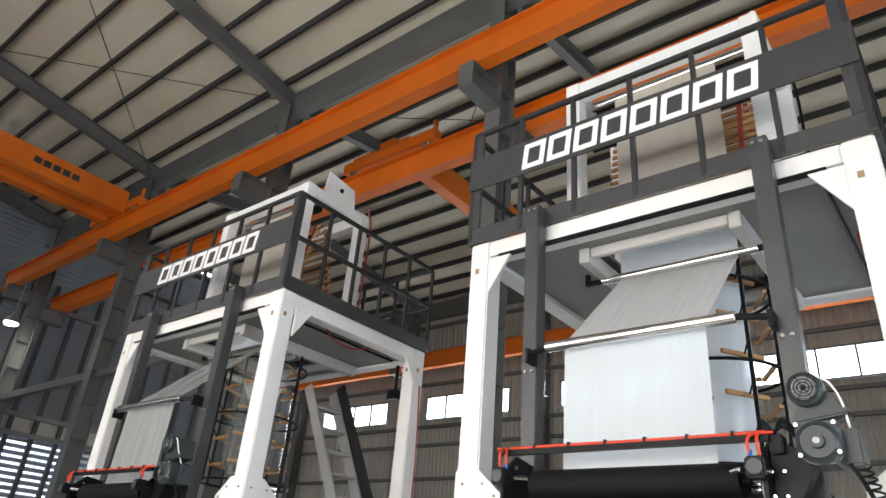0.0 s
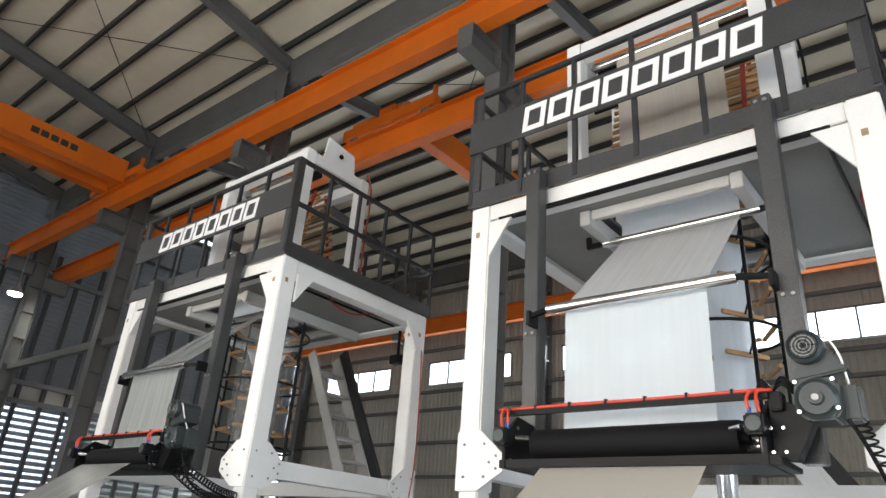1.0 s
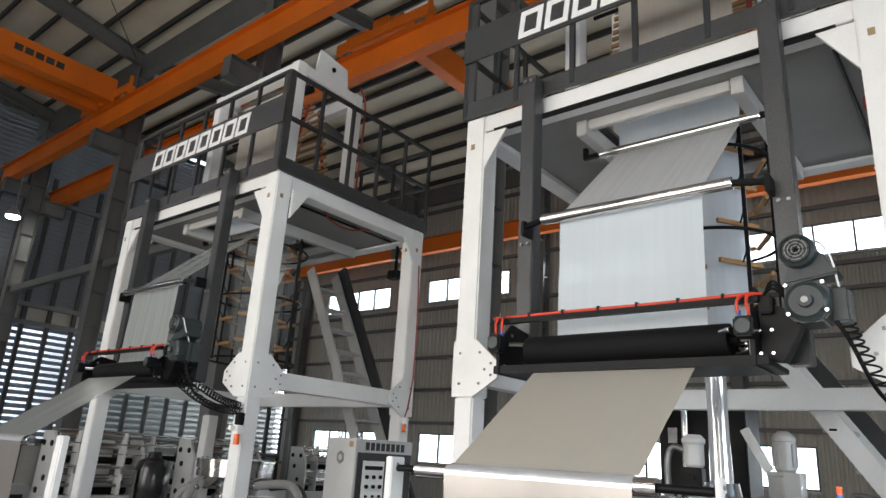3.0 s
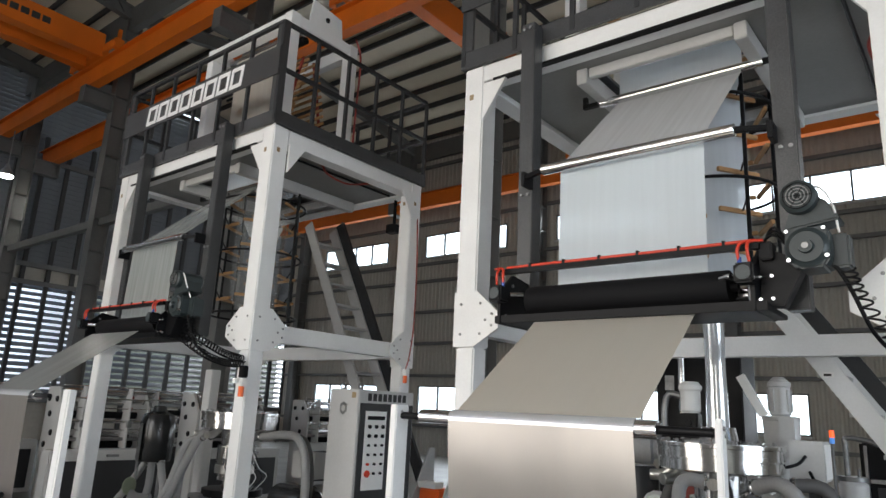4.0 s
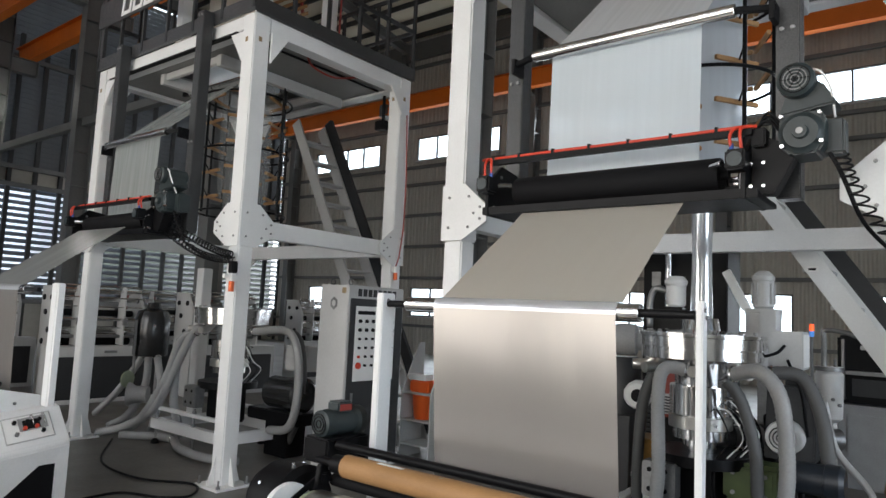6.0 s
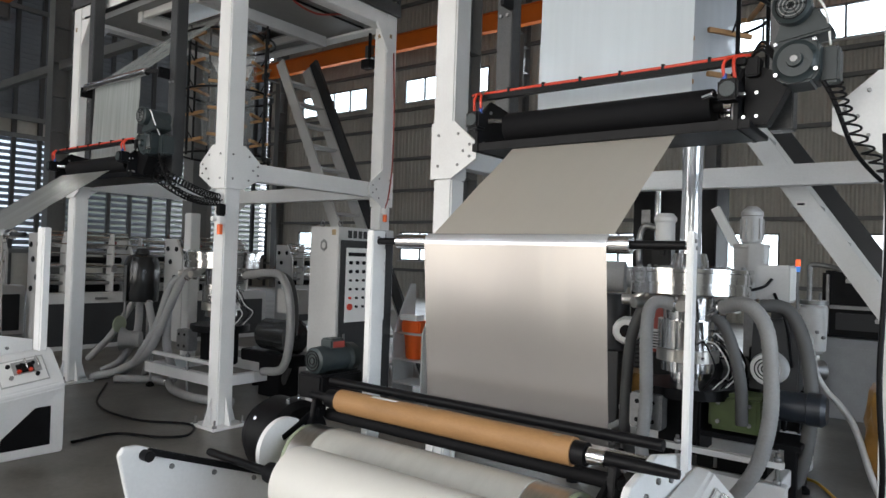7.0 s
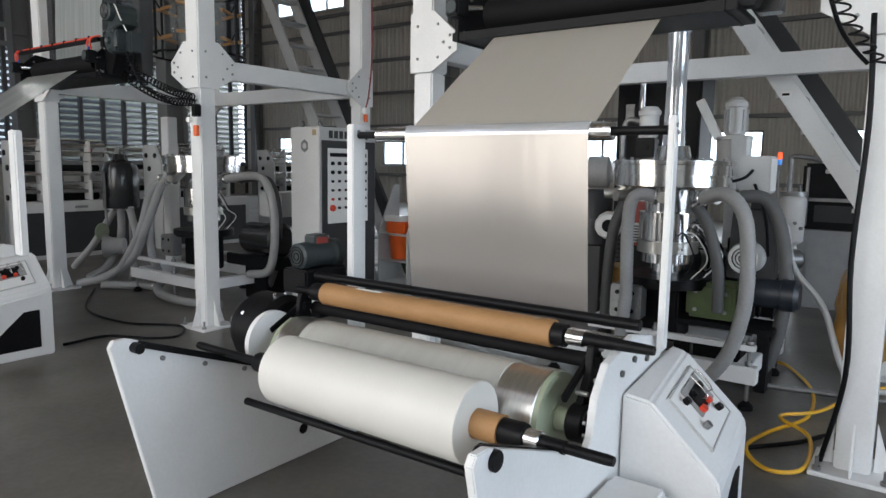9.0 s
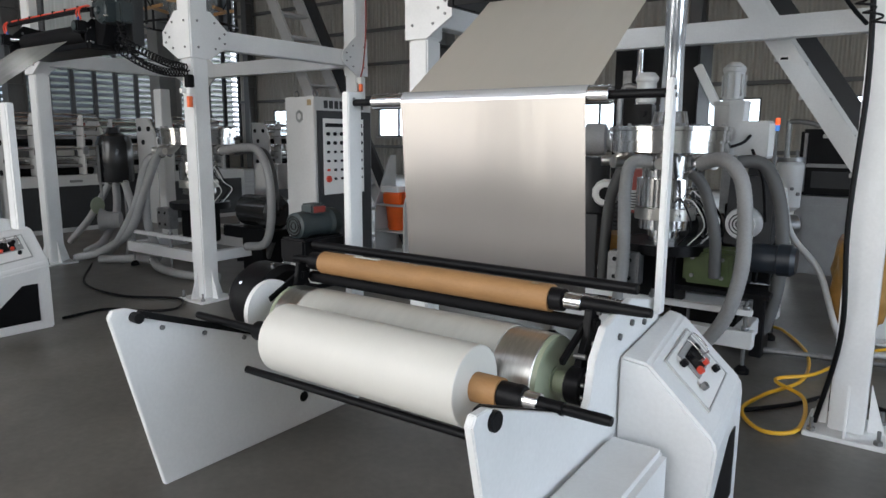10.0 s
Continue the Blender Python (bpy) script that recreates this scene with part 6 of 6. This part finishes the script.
rack = clutter("tool_shelf", "small grey steel shelf rack", "shelf", (-5.2, 6.95, 0))
for x in (-5.43, -4.97):
    wpart("side", prism([(6.8, 0), (7.2, 0), (7.2, 1.4), (7.1, 1.4), (6.8, 0.8)], "x", x - 0.01, x + 0.01), LIGHT_GREY, rack)
for z in (0.16, 0.45, 0.78):
    wpart("shelf", box((-5.42, 6.8, z), (-4.98, 7.2, z + 0.02), 0.002), LIGHT_GREY, rack)
bucket = clutter("orange_bin", "orange plastic bin on the shelf", "bin", (-5.2, 7.0, 0.47))
wpart("tub", lathe((-5.22, 7.0, 0.47), (-5.22, 7.0, 0.77), ((0, 0.12), (0.02, 0.13), (0.28, 0.155), (0.3, 0.165)), 24), ORANGE_PLASTIC, bucket)
bucket2 = clutter("orange_bin", "orange plastic bin with a pale lid", "bin", (-5.2, 7.0, 0.8))
wpart("tub", box((-5.36, 6.85, 0.8), (-5.06, 7.1, 0.95), 0.02), ORANGE_PLASTIC, bucket2)
wpart("lid", box((-5.37, 6.84, 0.95), (-5.1, 7.0, 1.02), 0.006), PAPER, bucket2)

# printing machines in the background beyond the far tower


def press(at, label):
    p = thing("printing_press", label, "machine", at, group="printing presses")
    for x in (0.0, 1.5):
        side = part("side_frame", prism([(0, 0), (0.62, 0), (0.62, 1.95), (0.22, 1.95), (0.0, 1.6)], "x", x, x + 0.05, 0.006), LIGHT_GREY, p)
        for y, z in ((0.2, 1.75), (0.4, 1.5), (0.25, 1.2), (0.45, 1.0), (0.5, 1.75)):
            part("bearing", rod((x - 0.02, y, z), (x + 0.07, y, z), 0.05, 12), BLACK, side)
    for i, (y, z, r, m) in enumerate(((0.1, 1.9, 0.03, STEEL), (0.2, 1.75, 0.045, STEEL), (0.4, 1.5, 0.06, RUBBER), (0.25, 1.2, 0.07, STEEL), (0.45, 1.0, 0.08, RUBBER), (0.5, 1.75, 0.04, STEEL), (0.05, 1.4, 0.03, STEEL), (0.1, 1.1, 0.03, GALV))):
        part("roller", rod((0.05, y, z), (1.5, y, z), r, 16), m, p)
    for y, z, q in ((-0.02, 1.78, 0.014), (0.16, 1.98, 0.016), (0.02, 1.62, 0.012), (0.08, 1.25, 0.018), (0.5, 1.86, 0.02), (0.7, 1.93, 0.014)):
        part("tie_rod", rod((0.05, y, z), (1.5, y, z), q, 10), STEEL, p)
    for x in (0.35, 1.15):
        post = part("inner_frame", prism([(-0.02, 0.95), (0.22, 0.95), (0.22, 1.72), (0.1, 1.98), (0.0, 1.98), (-0.02, 1.6)], "x", x, x + 0.03, 0.004), LIGHT_GREY, p)
        for z in (1.15, 1.38, 1.62, 1.82):
            part("knob", rod((x + 0.03, 0.05, z), (x + 0.08, 0.05, z), 0.028, 10), BLACK if z < 1.5 else RUST, post)
        part("bracket", box((x - 0.03, -0.06, 1.3), (x + 0.06, -0.02, 1.42), 0.005), GALV, post)
    base = part("cabinet", box((-0.2, -0.35, 0.0), (1.75, -0.02, 0.95), 0.02), LIGHT_GREY, p)
    part("cabinet_door", box((-0.1, -0.362, 0.08), (1.65, -0.352, 0.78), 0.004), GREY, base, "dark panel")
    part("handle", box((0.7, -0.4, 0.84), (0.9, -0.352, 0.88), 0.005), GALV, base)
    part("side_door", box((1.752, -0.3, 0.08), (1.76, -0.06, 0.85), 0.003), NAVY, base)
    return p


p0 = press((-11.9, 5.3, 0), "light grey printing press with steel rollers and dark panels")
p0.matrix_basis = pose(-11.9, 5.3, 0, 0, 0, 90)
for x, y in ((-12.1, 2.9), (-11.7, 7.7), (-14.6, 4.2), (-14.8, 8.2), (-13.0, 11.5)):
    copy_thing(p0, pose(x, y, 0, 0, 0, 90))
mono = clutter("shop_motor", "dark motor block under the die", "motor", (-6.5, 6.0, 0))
wpart("motor", lathe((-6.62, 5.75, 0.74), (-6.0, 5.75, 0.74), ((0, 0.15), (0.03, 0.19), (0.4, 0.19), (0.41, 0.21), (0.57, 0.21), (0.62, 0.16)), 32), GLOSS, mono)
wpart("bed", box((-6.9, 5.6, 0.4), (-5.95, 6.0, 0.54), 0.01), BLACK, mono)
wpart("bed_leg", box((-6.6, 5.65, 0), (-6.2, 5.95, 0.4), 0.01), BLACK, mono)
jb = clutter("junction_box", "pale grey junction box with white wires", "junction box", (-6.3, 5.9, 0))
wpart("box", box((-6.55, 5.85, 1.0), (-6.15, 6.05, 1.3), 0.01), LIGHT_GREY, jb)
wpart("stand", box((-6.38, 5.92, 0.0), (-6.32, 5.98, 1.0), 0.0), GREY, jb)
valve = clutter("air_valve", "white and orange air valve with black coiled tube on the leg", "valve", (-5.53, 4.31, 2.05))
wpart("body", box((-5.6, 4.27, 2.0), (-5.5, 4.349, 2.08), 0.012), PAPER, valve)
wpart("knob", rod((-5.55, 4.27, 2.05), (-5.55, 4.22, 2.05), 0.025, 12), PAPER, valve)
wpart("bowl", rod((-5.53, 4.3, 1.9), (-5.53, 4.3, 2.0), 0.028, 12), ORANGE_PLASTIC, valve, "orange bowl")
wpart("gauge", box((-5.58, 4.28, 2.08), (-5.5, 4.345, 2.2), 0.01), BLACK, valve)
small_valve = clutter("air_valve", "small white air valve on the rear leg", "valve", (-5.5, 6.64, 2.3))
wpart("body", box((-5.535, 6.6, 2.26), (-5.47, 6.68, 2.34), 0.012), PAPER, small_valve)
wpart("bowl", rod((-5.5, 6.64, 2.17), (-5.5, 6.64, 2.26), 0.026, 12), ORANGE_PLASTIC, small_valve, "orange bowl")
wpart("tube", hose([(-5.5, 6.64, 2.34), (-5.47, 6.66, 2.5), (-5.46, 6.7, 2.9), (-5.48, 6.72, 3.6), (-5.5, 6.7, 4.3)], 0.009, 8), RUST, small_valve, "dark red tube")
for off in (0.0, 0.09):
    pts = curve([(-6.45, 4.05, 2.62 - off), (-6.0, 4.1, 2.44 - off * 1.3), (-5.75, 4.2, 2.32 - off), (-5.55, 4.3, 2.26 - off * 0.5)], 60)
    wpart("coiled_tube", sweep(bmesh.new(), [p + Vector((0.0, math.cos(k * 0.8) * 0.035, math.sin(k * 0.8) * 0.035)) for k, p in enumerate(pts)], 0.007, 6), BLACK, valve)
flood = clutter("flood_light", "small black flood light under the stair landing", "lamp", (-5.9, 6.75, 4.2))
wpart("case", box((-5.98, 6.6, 4.15), (-5.82, 6.72, 4.27), 0.01), BLACK, flood)
wpart("bracket", box((-5.91, 6.66, 4.27), (-5.89, 6.7, 4.62), 0.0), BLACK, flood)

pipe = clutter("steel_pipe", "bright steel pipe lying on the floor", "pipe", (-0.1, 6.0, 0.03))
wpart("tube", rod((-0.7, 5.9, 0.035), (0.6, 6.15, 0.035), 0.022, 14), GALV, pipe)
box_red = clutter("red_unit", "dark red electric unit beside the die", "electric unit", (-1.95, 6.6, 0))
wpart("case", box((-2.1, 6.5, 0.95), (-1.75, 6.75, 1.35), 0.01), RUST, box_red)
wpart("vent", box((-2.06, 6.49, 0.98), (-1.92, 6.5, 1.16), 0.004), LIGHT_GREY, box_red)
for k in range(6):
    wpart("vent_slot", box((-2.05, 6.484, 0.995 + k * 0.026), (-1.93, 6.49, 1.005 + k * 0.026), 0), BLACK, box_red)
wpart("stand", box((-2.05, 6.55, 0), (-1.8, 6.7, 0.95), 0.006), BLACK, box_red)
